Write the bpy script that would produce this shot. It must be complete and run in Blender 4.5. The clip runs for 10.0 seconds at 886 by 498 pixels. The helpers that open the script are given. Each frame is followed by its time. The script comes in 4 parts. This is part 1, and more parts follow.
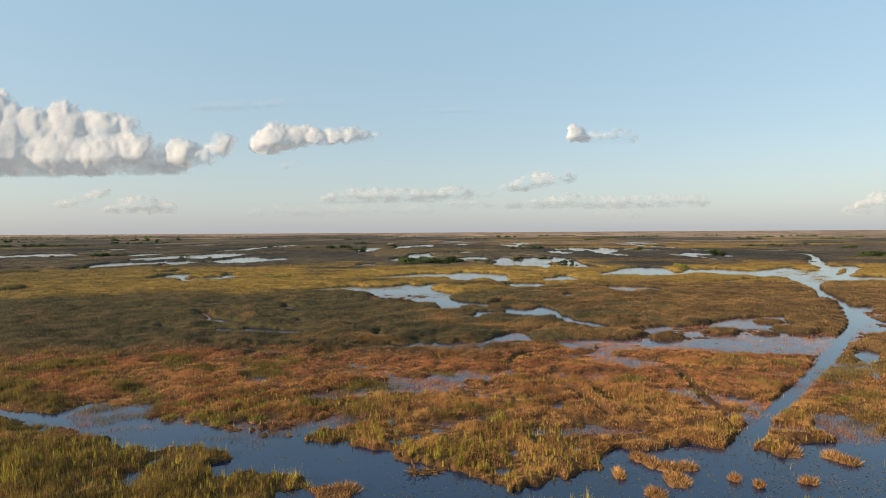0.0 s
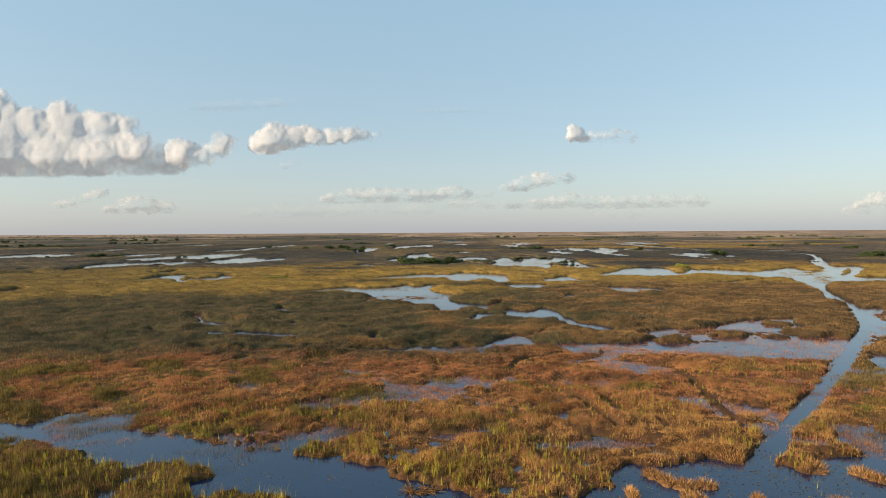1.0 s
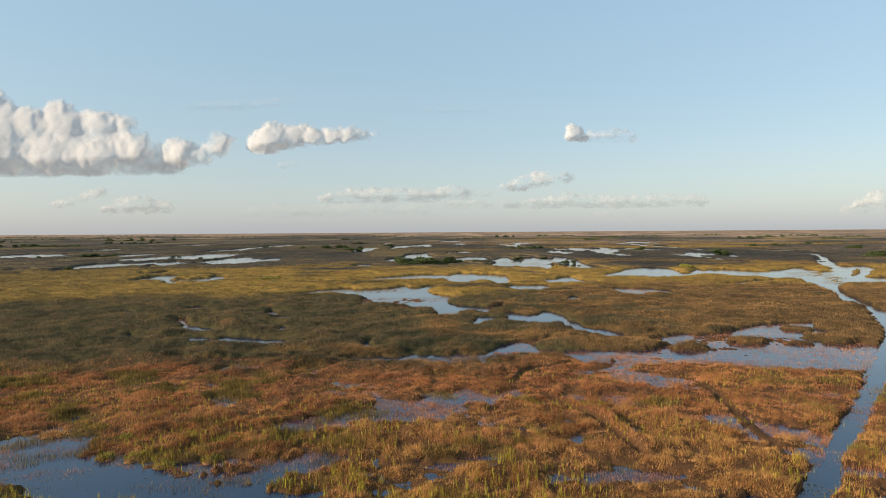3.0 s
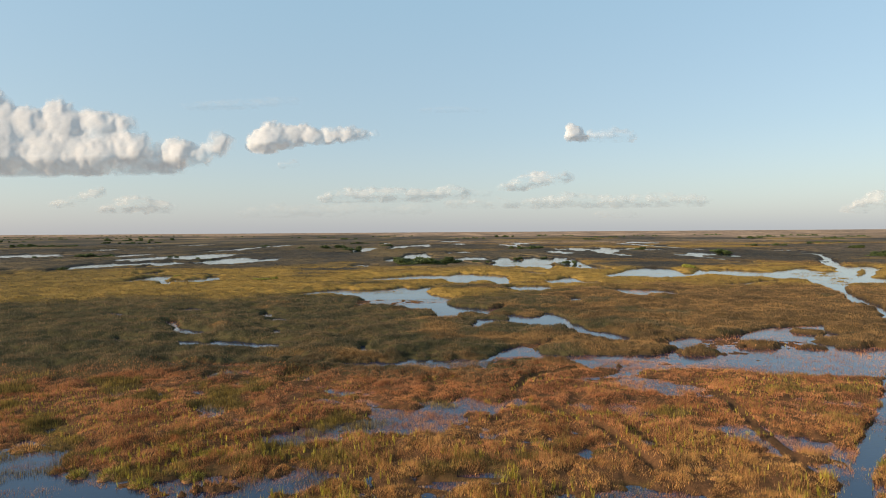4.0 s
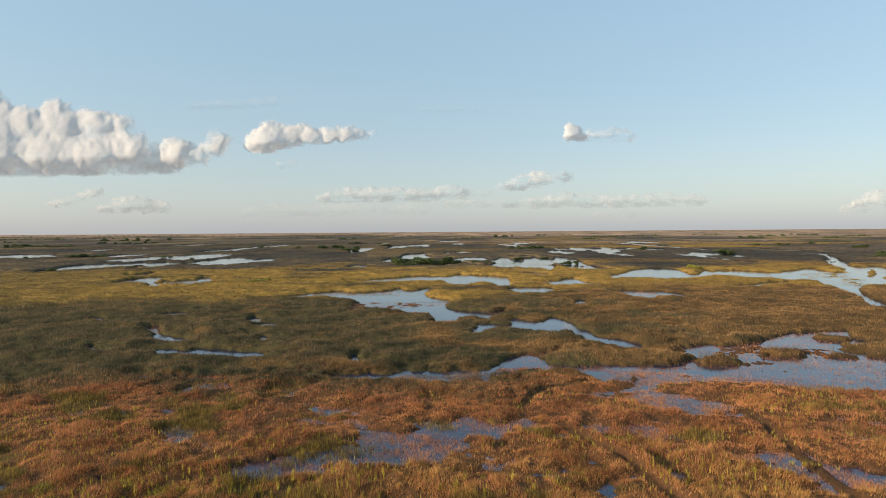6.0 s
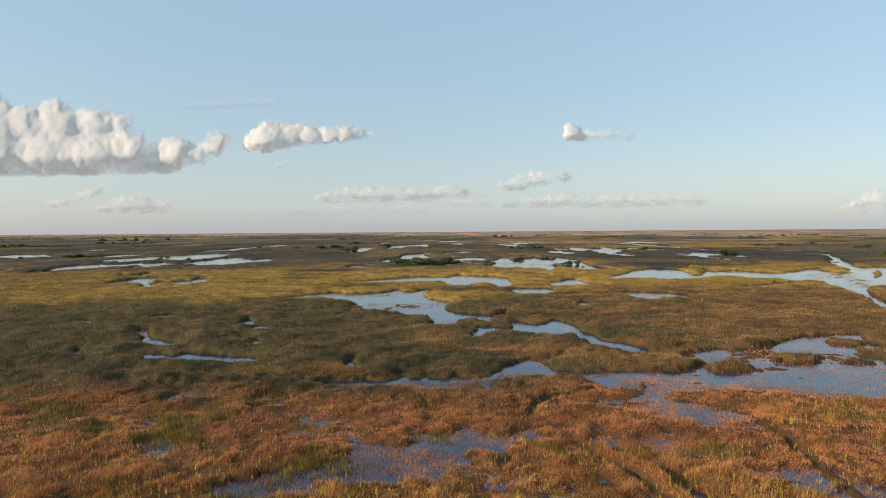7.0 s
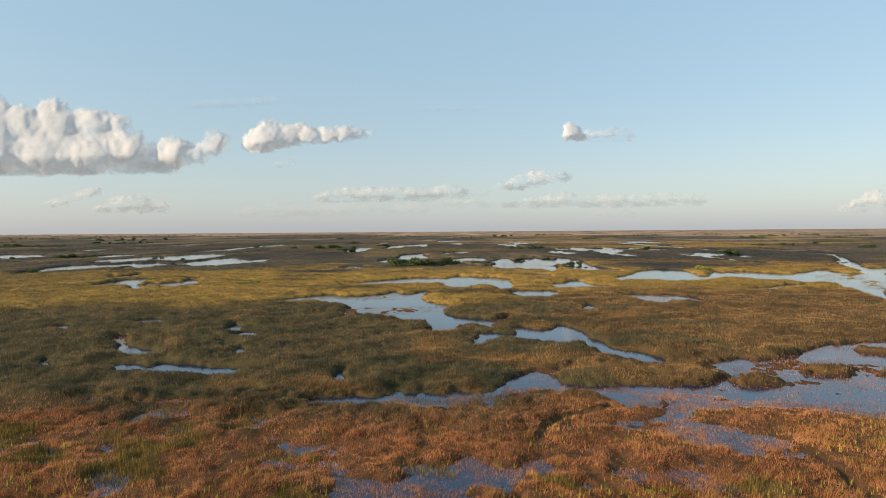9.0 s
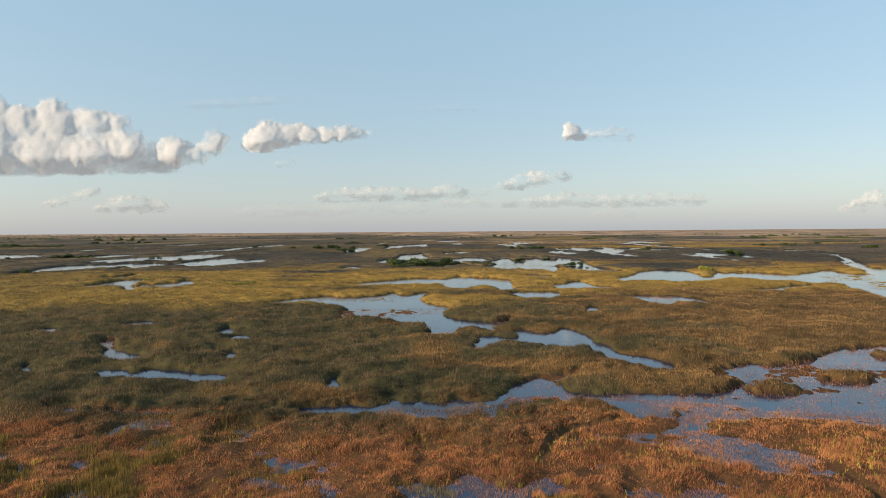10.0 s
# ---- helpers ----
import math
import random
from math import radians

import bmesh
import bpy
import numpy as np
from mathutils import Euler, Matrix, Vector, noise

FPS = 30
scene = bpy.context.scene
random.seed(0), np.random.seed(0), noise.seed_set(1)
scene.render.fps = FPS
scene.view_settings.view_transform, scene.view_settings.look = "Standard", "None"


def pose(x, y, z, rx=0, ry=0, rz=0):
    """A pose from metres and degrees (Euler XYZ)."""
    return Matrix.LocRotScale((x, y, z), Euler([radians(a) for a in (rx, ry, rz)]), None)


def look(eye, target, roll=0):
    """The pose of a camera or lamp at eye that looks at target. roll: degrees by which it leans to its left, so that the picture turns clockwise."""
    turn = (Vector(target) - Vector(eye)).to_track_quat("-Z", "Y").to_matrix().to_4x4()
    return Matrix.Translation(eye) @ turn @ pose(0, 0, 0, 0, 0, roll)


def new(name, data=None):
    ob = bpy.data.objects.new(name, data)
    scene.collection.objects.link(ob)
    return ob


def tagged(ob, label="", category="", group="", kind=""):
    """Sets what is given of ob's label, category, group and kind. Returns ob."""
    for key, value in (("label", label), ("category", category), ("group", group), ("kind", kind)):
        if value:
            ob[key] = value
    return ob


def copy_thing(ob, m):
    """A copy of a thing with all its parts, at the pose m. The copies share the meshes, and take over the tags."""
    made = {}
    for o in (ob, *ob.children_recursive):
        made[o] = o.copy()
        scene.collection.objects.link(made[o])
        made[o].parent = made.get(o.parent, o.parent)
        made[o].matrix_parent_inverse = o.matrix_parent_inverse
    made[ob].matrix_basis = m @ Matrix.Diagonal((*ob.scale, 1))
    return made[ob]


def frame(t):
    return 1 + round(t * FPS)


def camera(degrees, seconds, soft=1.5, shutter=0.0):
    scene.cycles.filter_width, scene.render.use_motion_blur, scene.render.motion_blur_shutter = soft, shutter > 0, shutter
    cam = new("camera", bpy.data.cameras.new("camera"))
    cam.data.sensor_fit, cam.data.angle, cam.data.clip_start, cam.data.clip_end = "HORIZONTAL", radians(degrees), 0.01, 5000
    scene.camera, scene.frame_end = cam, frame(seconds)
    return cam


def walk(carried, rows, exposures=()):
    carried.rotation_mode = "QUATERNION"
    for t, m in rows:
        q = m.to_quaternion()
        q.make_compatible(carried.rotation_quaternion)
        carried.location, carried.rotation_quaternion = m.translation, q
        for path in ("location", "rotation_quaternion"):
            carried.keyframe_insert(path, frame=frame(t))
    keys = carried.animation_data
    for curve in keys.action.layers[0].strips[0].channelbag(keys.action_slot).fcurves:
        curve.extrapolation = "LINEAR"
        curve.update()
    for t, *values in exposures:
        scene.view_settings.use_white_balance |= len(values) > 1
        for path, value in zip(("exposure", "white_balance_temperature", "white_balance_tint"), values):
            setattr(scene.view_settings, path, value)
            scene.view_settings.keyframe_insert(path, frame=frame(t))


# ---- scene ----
cam = camera(75.0, 10.0, soft=0.9)
METRES, EYE, TILT, LEAN, TURN = 36.9, 20.0, 0.1, 0.0, 0.0
ROWS = [
    (0.0, 0.0, 0.0, 0.0, -0.01, -1.95, 0.34),
    (0.5, 0.001, 0.0488, -0.0005, -0.04, -1.95, 0.35),
    (1.0, 0.0017, 0.0978, -0.0013, -0.08, -1.94, 0.36),
    (1.5, 0.0022, 0.1474, -0.0021, -0.12, -1.95, 0.36),
    (2.0, 0.003, 0.1972, -0.0029, -0.15, -1.95, 0.36),
    (2.5, 0.0038, 0.2473, -0.0039, -0.18, -1.96, 0.38),
    (4.0, 0.0068, 0.397, -0.0054, -0.25, -1.98, 0.39),
    (4.5, 0.0079, 0.447, -0.0061, -0.28, -1.98, 0.4),
    (5.0, 0.0089, 0.4972, -0.0061, -0.3, -2.0, 0.41),
    (5.5, 0.0098, 0.5477, -0.0066, -0.33, -2.0, 0.42),
    (7.0, 0.0127, 0.6981, -0.0083, -0.42, -2.01, 0.41),
    (7.5, 0.0138, 0.7481, -0.0084, -0.44, -2.01, 0.41),
    (8.0, 0.0151, 0.7983, -0.0086, -0.46, -2.03, 0.42),
    (8.5, 0.0162, 0.8484, -0.0091, -0.48, -2.03, 0.41),
    (9.0, 0.0174, 0.8988, -0.0096, -0.49, -2.03, 0.41),
    (9.5, 0.0189, 0.9492, -0.0105, -0.5, -2.03, 0.41),
    (10.0, 0.0204, 0.9997, -0.011, -0.51, -2.03, 0.41),
]
walk(cam, [(t, pose(0, 0, EYE, TILT, LEAN, TURN) @ pose(METRES * x, METRES * y, METRES * z, 90 + pitch, roll, yaw)) for t, x, y, z, yaw, pitch, roll in ROWS])

# ---------------------------------------------------------------- light
SUN_AZ, SUN_EL = radians(250.0), radians(19.0)          # from the west, a little behind the camera
world = bpy.data.worlds.new("sky")
scene.world = world
world.use_nodes = True
wn, wl = world.node_tree.nodes, world.node_tree.links
wn.clear()
sky = wn.new("ShaderNodeTexSky")
sky.sky_type, sky.sun_disc = "NISHITA", False
sky.sun_elevation, sky.sun_rotation = SUN_EL, SUN_AZ
sky.altitude, sky.air_density, sky.dust_density, sky.ozone_density = 0, 1.0, 1.5, 1.4
veil = wn.new("ShaderNodeMixRGB")                        # thin even haze under the blue
veil.blend_type = "ADD"
veil.inputs[0].default_value = 1.0
tall = wn.new("ShaderNodeSeparateXYZ")
where = wn.new("ShaderNodeTexCoord")
haze = wn.new("ShaderNodeValToRGB")                      # creamy at the horizon, clear blue above
haze.color_ramp.elements.new(0.5)
haze.color_ramp.elements.new(0.6)
for stop, (at, tint) in zip(haze.color_ramp.elements, ((0.0, (0.500, 0.520, 0.575, 1)), (0.07, (0.45, 0.515, 0.545, 1)), (0.16, (0.395, 0.510, 0.565, 1)), (0.42, (0.345, 0.54, 0.66, 1)))):
    stop.position, stop.color = at, tint
lift_up = wn.new("ShaderNodeVectorMath")
lift_up.operation = "SCALE"
lift_up.inputs["Scale"].default_value = 10.0
wl.new(where.outputs["Generated"], tall.inputs[0])
wl.new(tall.outputs["Z"], haze.inputs[0])
wl.new(haze.outputs[0], lift_up.inputs[0])
wl.new(lift_up.outputs[0], veil.inputs[2])
back = wn.new("ShaderNodeBackground")
back.inputs["Strength"].default_value = 0.046
wout = wn.new("ShaderNodeOutputWorld")
wl.new(sky.outputs[0], veil.inputs[1])
wl.new(veil.outputs[0], back.inputs["Color"])
wl.new(back.outputs[0], wout.inputs["Surface"])

sun_data = bpy.data.lights.new("sun", "SUN")
sun_data.energy, sun_data.angle, sun_data.color = 5.0, radians(0.6), (1.0, 0.80, 0.56)
sun = new("sun", sun_data)
sun_way = Vector((math.sin(SUN_AZ) * math.cos(SUN_EL), math.cos(SUN_AZ) * math.cos(SUN_EL), math.sin(SUN_EL)))
sun.matrix_world = look(sun_way * 100, (0, 0, 0))
tagged(sun, kind="structure")
scene.view_settings.exposure = 0.68


# ---------------------------------------------------------------- materials
class Mat:
    """A node material with a Principled surface, and short ways to wire it."""

    def __init__(self, name, rough=0.8, spec=0.2):
        self.m = bpy.data.materials.new(name)
        self.m.use_nodes = True
        self.n, self.l = self.m.node_tree.nodes, self.m.node_tree.links
        self.n.clear()
        self.out = self.n.new("ShaderNodeOutputMaterial")
        self.p = self.n.new("ShaderNodeBsdfPrincipled")
        self.p.inputs["Roughness"].default_value = rough
        self.p.inputs["Specular IOR Level"].default_value = spec
        self.l.new(self.p.outputs[0], self.out.inputs["Surface"])

    def put(self, value, socket):
        if isinstance(value, bpy.types.NodeSocket):
            self.l.new(value, socket)
        else:
            socket.default_value = value

    def place(self):
        return self.n.new("ShaderNodeNewGeometry").outputs["Position"]

    def scaled(self, vec, xyz):
        node = self.n.new("ShaderNodeVectorMath")
        node.operation = "MULTIPLY"
        self.put(vec, node.inputs[0])
        node.inputs[1].default_value = xyz
        return node.outputs[0]

    def noise(self, vec, scale, detail=3.0, rough=0.6):
        node = self.n.new("ShaderNodeTexNoise")
        node.inputs["Scale"].default_value, node.inputs["Detail"].default_value = scale, detail
        node.inputs["Roughness"].default_value = rough
        self.put(vec, node.inputs["Vector"])
        return node.outputs[0]

    def ramp(self, fac, *stops):
        node = self.n.new("ShaderNodeValToRGB")
        e = node.color_ramp.elements
        while len(e) < len(stops):
            e.new(0.5)
        for el, (pos, col) in zip(e, stops):
            el.position, el.color = pos, (*col, 1) if len(col) == 3 else col
        self.put(fac, node.inputs[0])
        return node.outputs[0]

    def mix(self, fac, a, b, kind="MIX"):
        node = self.n.new("ShaderNodeMixRGB")
        node.blend_type = kind
        for v, s in ((fac, 0), (a, 1), (b, 2)):
            if s and not isinstance(v, bpy.types.NodeSocket):
                v = (*v, 1)
            self.put(v, node.inputs[s])
        return node.outputs[0]

    def math(self, op, a, b=0.0):
        node = self.n.new("ShaderNodeMath")
        node.operation = op
        self.put(a, node.inputs[0])
        self.put(b, node.inputs[1])
        return node.outputs[0]

    def attr(self, name):
        node = self.n.new("ShaderNodeAttribute")
        node.attribute_name = name
        return node

    def island(self):
        return self.n.new("ShaderNodeNewGeometry").outputs["Random Per Island"]

    def bump(self, height, strength, distance):
        node = self.n.new("ShaderNodeBump")
        node.inputs["Strength"].default_value, node.inputs["Distance"].default_value = strength, distance
        self.put(height, node.inputs["Height"])
        self.l.new(node.outputs[0], self.p.inputs["Normal"])

    def thin(self, colour, through_share):
        """Lets part of the light pass through, as leaves do."""
        t = self.n.new("ShaderNodeBsdfTranslucent")
        self.put(colour, t.inputs["Color"])
        mixer = self.n.new("ShaderNodeMixShader")
        mixer.inputs[0].default_value = through_share
        self.l.new(self.p.outputs[0], mixer.inputs[1])
        self.l.new(t.outputs[0], mixer.inputs[2])
        self.l.new(mixer.outputs[0], self.out.inputs["Surface"])


def blade_material(name, dark, mid, light, patch=0.06, thin=0.3, vary=0.8):
    """Dry or green stems: colour by the stem, by the clump and by the wider stand."""
    b = Mat(name, 0.65, 0.25)
    clump = b.noise(b.place(), patch, 2.0)
    fine = b.noise(b.place(), patch * 9, 1.0)
    stand = b.noise(b.place(), patch * 3.3, 2.0)
    fac = b.math("ADD", b.math("MULTIPLY", clump, 0.75), b.math("MULTIPLY", fine, 0.35))
    fac = b.math("ADD", fac, b.math("MULTIPLY", b.math("SUBTRACT", stand, 0.5), 1.3))
    fac = b.math("ADD", fac, b.math("MULTIPLY", b.math("SUBTRACT", b.island(), 0.5), vary))
    col = b.ramp(fac, (0.30, dark), (0.55, mid), (0.85, light))
    b.put(col, b.p.inputs["Base Color"])
    b.thin(col, thin)
    return b.m


# both sedge colours are darkened for cloud shadow that nothing here casts
SHADED_SEDGE = blade_material("shaded_sedge", (0.051, 0.047, 0.027), (0.102, 0.077, 0.044), (0.186, 0.122, 0.062), 0.05, 0.3, 0.4)
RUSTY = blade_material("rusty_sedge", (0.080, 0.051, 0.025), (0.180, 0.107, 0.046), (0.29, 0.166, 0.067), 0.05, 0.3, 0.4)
# dry grass, brightened in colour for the sun between cloud shadows
SUN_GOLD = blade_material("sun_gold_grass", (0.085, 0.060, 0.022), (0.200, 0.130, 0.035), (0.34, 0.22, 0.058), 0.04)
RUSH = blade_material("red_brown_rush", (0.195, 0.076, 0.036), (0.398, 0.158, 0.068), (0.54, 0.246, 0.104), 0.045, 0.3, 0.6)
TAWNY = blade_material("tawny_rush", (0.19, 0.093, 0.034), (0.40, 0.202, 0.066), (0.60, 0.33, 0.110), 0.12)
OLIVE = blade_material("olive_grass", (0.062, 0.047, 0.016), (0.152, 0.108, 0.030), (0.29, 0.195, 0.048), 0.12)
REED = blade_material("yellow_green_reed", (0.17, 0.142, 0.016), (0.345, 0.285, 0.030), (0.52, 0.42, 0.07), 0.3, 0.35)
MOUND = blade_material("mound_grass", (0.10, 0.092, 0.018), (0.20, 0.175, 0.030), (0.33, 0.27, 0.05), 0.3)
# far sedge brown, dulled by cloud shade painted into the colour
FAR_SHADED_SEDGE = blade_material("far_shaded_sedge", (0.032, 0.032, 0.030), (0.055, 0.050, 0.041), (0.100, 0.077, 0.050), 0.015)


def ground_material():
    """Peat, litter and standing dead stems; the cover decides the stand's colour, with cloud shade and sun painted in.
    """
    g = Mat("marsh_ground", 0.95, 0.05)
    pos = g.place()
    cover = g.attr("cover")
    split = g.n.new("ShaderNodeSeparateColor")
    g.l.new(cover.outputs["Color"], split.inputs[0])
    n1 = g.noise(pos, 0.05, 4.0)
    n2 = g.noise(pos, 1.6, 4.0, 1.2)
    n1 = g.math("ADD", n1, g.math("MULTIPLY", g.math("SUBTRACT", g.noise(pos, 0.165, 2.0), 0.5), 0.9))
    streak = g.noise(g.scaled(pos, (0.012, 0.0035, 1.0)), 1.0, 5.0, 0.65)
    # peat brown, darkened further to paint shade into the gaps between rush stems
    rush = g.ramp(n2, (0.35, (0.045, 0.024, 0.013)), (0.6, (0.115, 0.056, 0.027)), (0.8, (0.21, 0.105, 0.048)))
    # sedge and rust floor carry the same painted cloud shade as their stems
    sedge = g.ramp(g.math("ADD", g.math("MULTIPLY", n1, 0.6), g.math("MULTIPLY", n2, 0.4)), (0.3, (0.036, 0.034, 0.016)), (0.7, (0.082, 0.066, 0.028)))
    # golden floor, with the sunlit belt painted in
    gold = g.ramp(n1, (0.3, (0.17, 0.105, 0.028)), (0.7, (0.32, 0.20, 0.05)))
    # far floor, its dark tones standing in for cloud shadow
    far = g.ramp(streak, (0.38, (0.028, 0.030, 0.030)), (0.52, (0.060, 0.052, 0.043)), (0.66, (0.18, 0.125, 0.060)))
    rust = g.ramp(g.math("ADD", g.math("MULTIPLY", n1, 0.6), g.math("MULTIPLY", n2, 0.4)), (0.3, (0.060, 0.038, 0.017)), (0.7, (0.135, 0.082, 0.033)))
    olive = g.ramp(n2, (0.3, (0.05, 0.034, 0.014)), (0.7, (0.12, 0.078, 0.026)))
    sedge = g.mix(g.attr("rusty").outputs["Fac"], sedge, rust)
    rush = g.mix(g.attr("olive").outputs["Fac"], rush, olive)
    col = g.mix(split.outputs[0], rush, sedge)
    col = g.mix(split.outputs[1], col, gold)
    col = g.mix(split.outputs[2], col, far)
    tan = g.ramp(streak, (0.36, (0.075, 0.060, 0.048)), (0.5, (0.24, 0.165, 0.115)), (0.64, (0.42, 0.28, 0.18)))
    col = g.mix(g.attr("dry").outputs["Fac"], col, tan)
    mud = g.ramp(n2, (0.3, (0.012, 0.012, 0.012)), (0.7, (0.03, 0.025, 0.018)))
    col = g.mix(g.attr("wet").outputs["Fac"], col, mud)
    g.put(col, g.p.inputs["Base Color"])
    g.bump(n2, 0.6, 0.15)
    return g.m


def water_material():
    w = Mat("marsh_water", 0.05, 0.5)
    w.p.inputs["IOR"].default_value = 1.5
    pos = w.place()
    w.put(w.ramp(w.noise(pos, 0.08, 3.0), (0.3, (0.004, 0.013, 0.038)), (0.7, (0.007, 0.019, 0.055))), w.p.inputs["Base Color"])
    ripple = w.noise(w.scaled(pos, (1.0, 2.0, 1.0)), 1.6, 3.0)
    w.bump(ripple, 0.12, 0.08)
    return w.m


GROUND, WATER = ground_material(), water_material()


def bush_material(name, dark, mid, light):
    b = Mat(name, 0.55, 0.3)
    col = b.ramp(b.math("ADD", b.math("MULTIPLY", b.island(), 0.6), b.math("MULTIPLY", b.noise(b.place(), 0.5, 2.0), 0.4)),
                 (0.15, dark), (0.5, mid), (0.9, light))
    b.put(col, b.p.inputs["Base Color"])
    b.thin(col, 0.25)
    return b.m


def bark_material():
    b = Mat("bark", 0.9, 0.1)
    b.put(b.ramp(b.noise(b.place(), 3.0, 4.0), (0.3, (0.05, 0.04, 0.03)), (0.7, (0.13, 0.10, 0.075))), b.p.inputs["Base Color"])
    return b.m


def cloud_material():
    c = Mat("cloud_vapour", 1.0, 0.0)
    c.p.inputs["Base Color"].default_value = (0.92, 0.92, 0.93, 1)
    diffuse = c.n.new("ShaderNodeBsdfDiffuse")
    diffuse.inputs["Color"].default_value = (0.745, 0.73, 0.735, 1)
    through_it = c.n.new("ShaderNodeBsdfTranslucent")
    through_it.inputs["Color"].default_value = (0.745, 0.73, 0.735, 1)
    body = c.n.new("ShaderNodeMixShader")
    body.inputs[0].default_value = 0.45
    c.l.new(diffuse.outputs[0], body.inputs[1])
    c.l.new(through_it.outputs[0], body.inputs[2])
    clear = c.n.new("ShaderNodeBsdfTransparent")
    mixer = c.n.new("ShaderNodeMixShader")
    wisp = c.noise(c.place(), 0.02, 5.0, 0.65)
    dens = c.attr("body").outputs["Fac"]
    fac = c.math("MULTIPLY", dens, c.math("ADD", c.math("MULTIPLY", wisp, 0.5), 0.75))
    lim = c.n.new("ShaderNodeClamp")
    c.l.new(fac, lim.inputs[0])
    c.l.new(lim.outputs[0], mixer.inputs[0])
    c.l.new(clear.outputs[0], mixer.inputs[1])
    c.l.new(body.outputs[0], mixer.inputs[2])
    c.l.new(mixer.outputs[0], c.out.inputs["Surface"])
    return c.m


def litter_material():
    g = Mat("dead_stem_litter", 0.95, 0.05)
    g.put(g.ramp(g.noise(g.scaled(g.place(), (1, 3, 1)), 3.0, 5.0, 0.7), (0.3, (0.07, 0.04, 0.02)), (0.6, (0.22, 0.115, 0.05)), (0.8, (0.36, 0.21, 0.10))), g.p.inputs["Base Color"])
    g.bump(g.noise(g.place(), 6.0, 4.0), 0.8, 0.08)
    return g.m


LITTER = litter_material()
LEAVES = bush_material("willow_leaves", (0.026, 0.042, 0.016), (0.058, 0.082, 0.025), (0.12, 0.135, 0.038))
YELLOW_LEAVES = bush_material("yellow_leaves", (0.09, 0.10, 0.014), (0.20, 0.20, 0.026), (0.34, 0.31, 0.05))
BARK, VAPOUR = bark_material(), cloud_material()


# ---------------------------------------------------------------- the plan of the marsh
def smooth(a, b, v):
    t = np.clip((v - a) / (b - a), 0.0, 1.0)
    return t * t * (3 - 2 * t)


def lattice(ix, iy, seed):
    h = (ix.astype(np.int64) * 374761393 + iy.astype(np.int64) * 668265263 + seed * 974634777) & 0xFFFFFFFF
    h = ((h ^ (h >> 13)) * 1274126177) & 0xFFFFFFFF
    return ((h ^ (h >> 16)) & 0xFFFF) / 65535.0


def grain(x, y, seed):
    """Smooth value noise, -1 to 1."""
    ix, iy = np.floor(x), np.floor(y)
    fx, fy = x - ix, y - iy
    fx, fy = fx * fx * (3 - 2 * fx), fy * fy * (3 - 2 * fy)
    a, b = lattice(ix, iy, seed), lattice(ix + 1, iy, seed)
    c, d = lattice(ix, iy + 1, seed), lattice(ix + 1, iy + 1, seed)
    return 2 * ((a + (b - a) * fx) * (1 - fy) + (c + (d - c) * fx) * fy) - 1


def fbm(x, y, seed, octaves=3):
    total, amp = 0.0, 0.6
    for k in range(octaves):
        total = total + amp * grain(x * 2 ** k, y * 2 ** k, seed + 17 * k)
        amp *= 0.55
    return total


SHAPES = []


def pond(x, y, rx, ry):
    SHAPES.append(("pond", x, y, rx, ry, len(SHAPES)))


def shallow(x, y, rx, ry):
    SHAPES.append(("shallow", x, y, rx, ry, len(SHAPES)))


def island(x, y, rx, ry):
    SHAPES.append(("island", x, y, rx, ry, len(SHAPES)))


def channel(*points):
    SHAPES.append(("channel", points, 0, 0, 0, len(SHAPES)))


def lake(*shore):
    SHAPES.append(("lake", shore, 0, 0, 0, len(SHAPES)))


def wetland(*shore):
    SHAPES.append(("wetland", shore, 0, 0, 0, len(SHAPES)))


def ridge(*points):
    SHAPES.append(("ridge", points, 0, 0, 0, len(SHAPES)))


def mat(*shore):
    SHAPES.append(("mat", shore, 0, 0, 0, len(SHAPES)))


def track(*points):
    SHAPES.append(("track", points, 0, 0, 0, len(SHAPES)))


def along(px, py, points, seed):
    """How deep inside a winding strip: 1 in the middle, 0 at its edge."""
    best = np.full(px.shape, -9.0)
    for (ax, ay, aw), (bx, by, bw) in zip(points, points[1:]):
        lx, ly = bx - ax, by - ay
        t = np.clip(((px - ax) * lx + (py - ay) * ly) / (lx * lx + ly * ly), 0, 1)
        dist = np.hypot(px - ax - t * lx, py - ay - t * ly)
        best = np.maximum(best, 1 - dist / (aw + t * (bw - aw)))
    return best


def inside(px, py, shore):
    """Metres from a closed shoreline, positive within it."""
    best, odd = np.full(px.shape, 1e9), np.zeros(px.shape, dtype=bool)
    for (ax, ay), (bx, by) in zip(shore, shore[1:] + shore[:1]):
        lx, ly = bx - ax, by - ay
        t = np.clip(((px - ax) * lx + (py - ay) * ly) / (lx * lx + ly * ly + 1e-9), 0, 1)
        best = np.minimum(best, (px - ax - t * lx) ** 2 + (py - ay - t * ly) ** 2)
        if ay != by:
            odd ^= ((ay > py) != (by > py)) & (px < ax + (py - ay) * lx / ly)
    return np.sqrt(best) * np.where(odd, 1.0, -1.0)


# far water on the west side
pond(-358, 505, 43.1, 48.2)
pond(-370, 663, 22.8, 46.9)
pond(-428, 778, 12.7, 47.7)
pond(-263, 502, 16.7, 41.1)
pond(-206, 464, 27.9, 53.3)
pond(-181, 482, 14.6, 56.9)
pond(-131, 393, 18.9, 40.0)
pond(-149, 419, 9.0, 39.9)
pond(-199, 336, 10.3, 27.7)
pond(-198, 365, 15.9, 28.1)
pond(-176, 372, 16.1, 21.5)
pond(-161, 354, 7.7, 20.0)
pond(-368, 793, 12.7, 56.0)
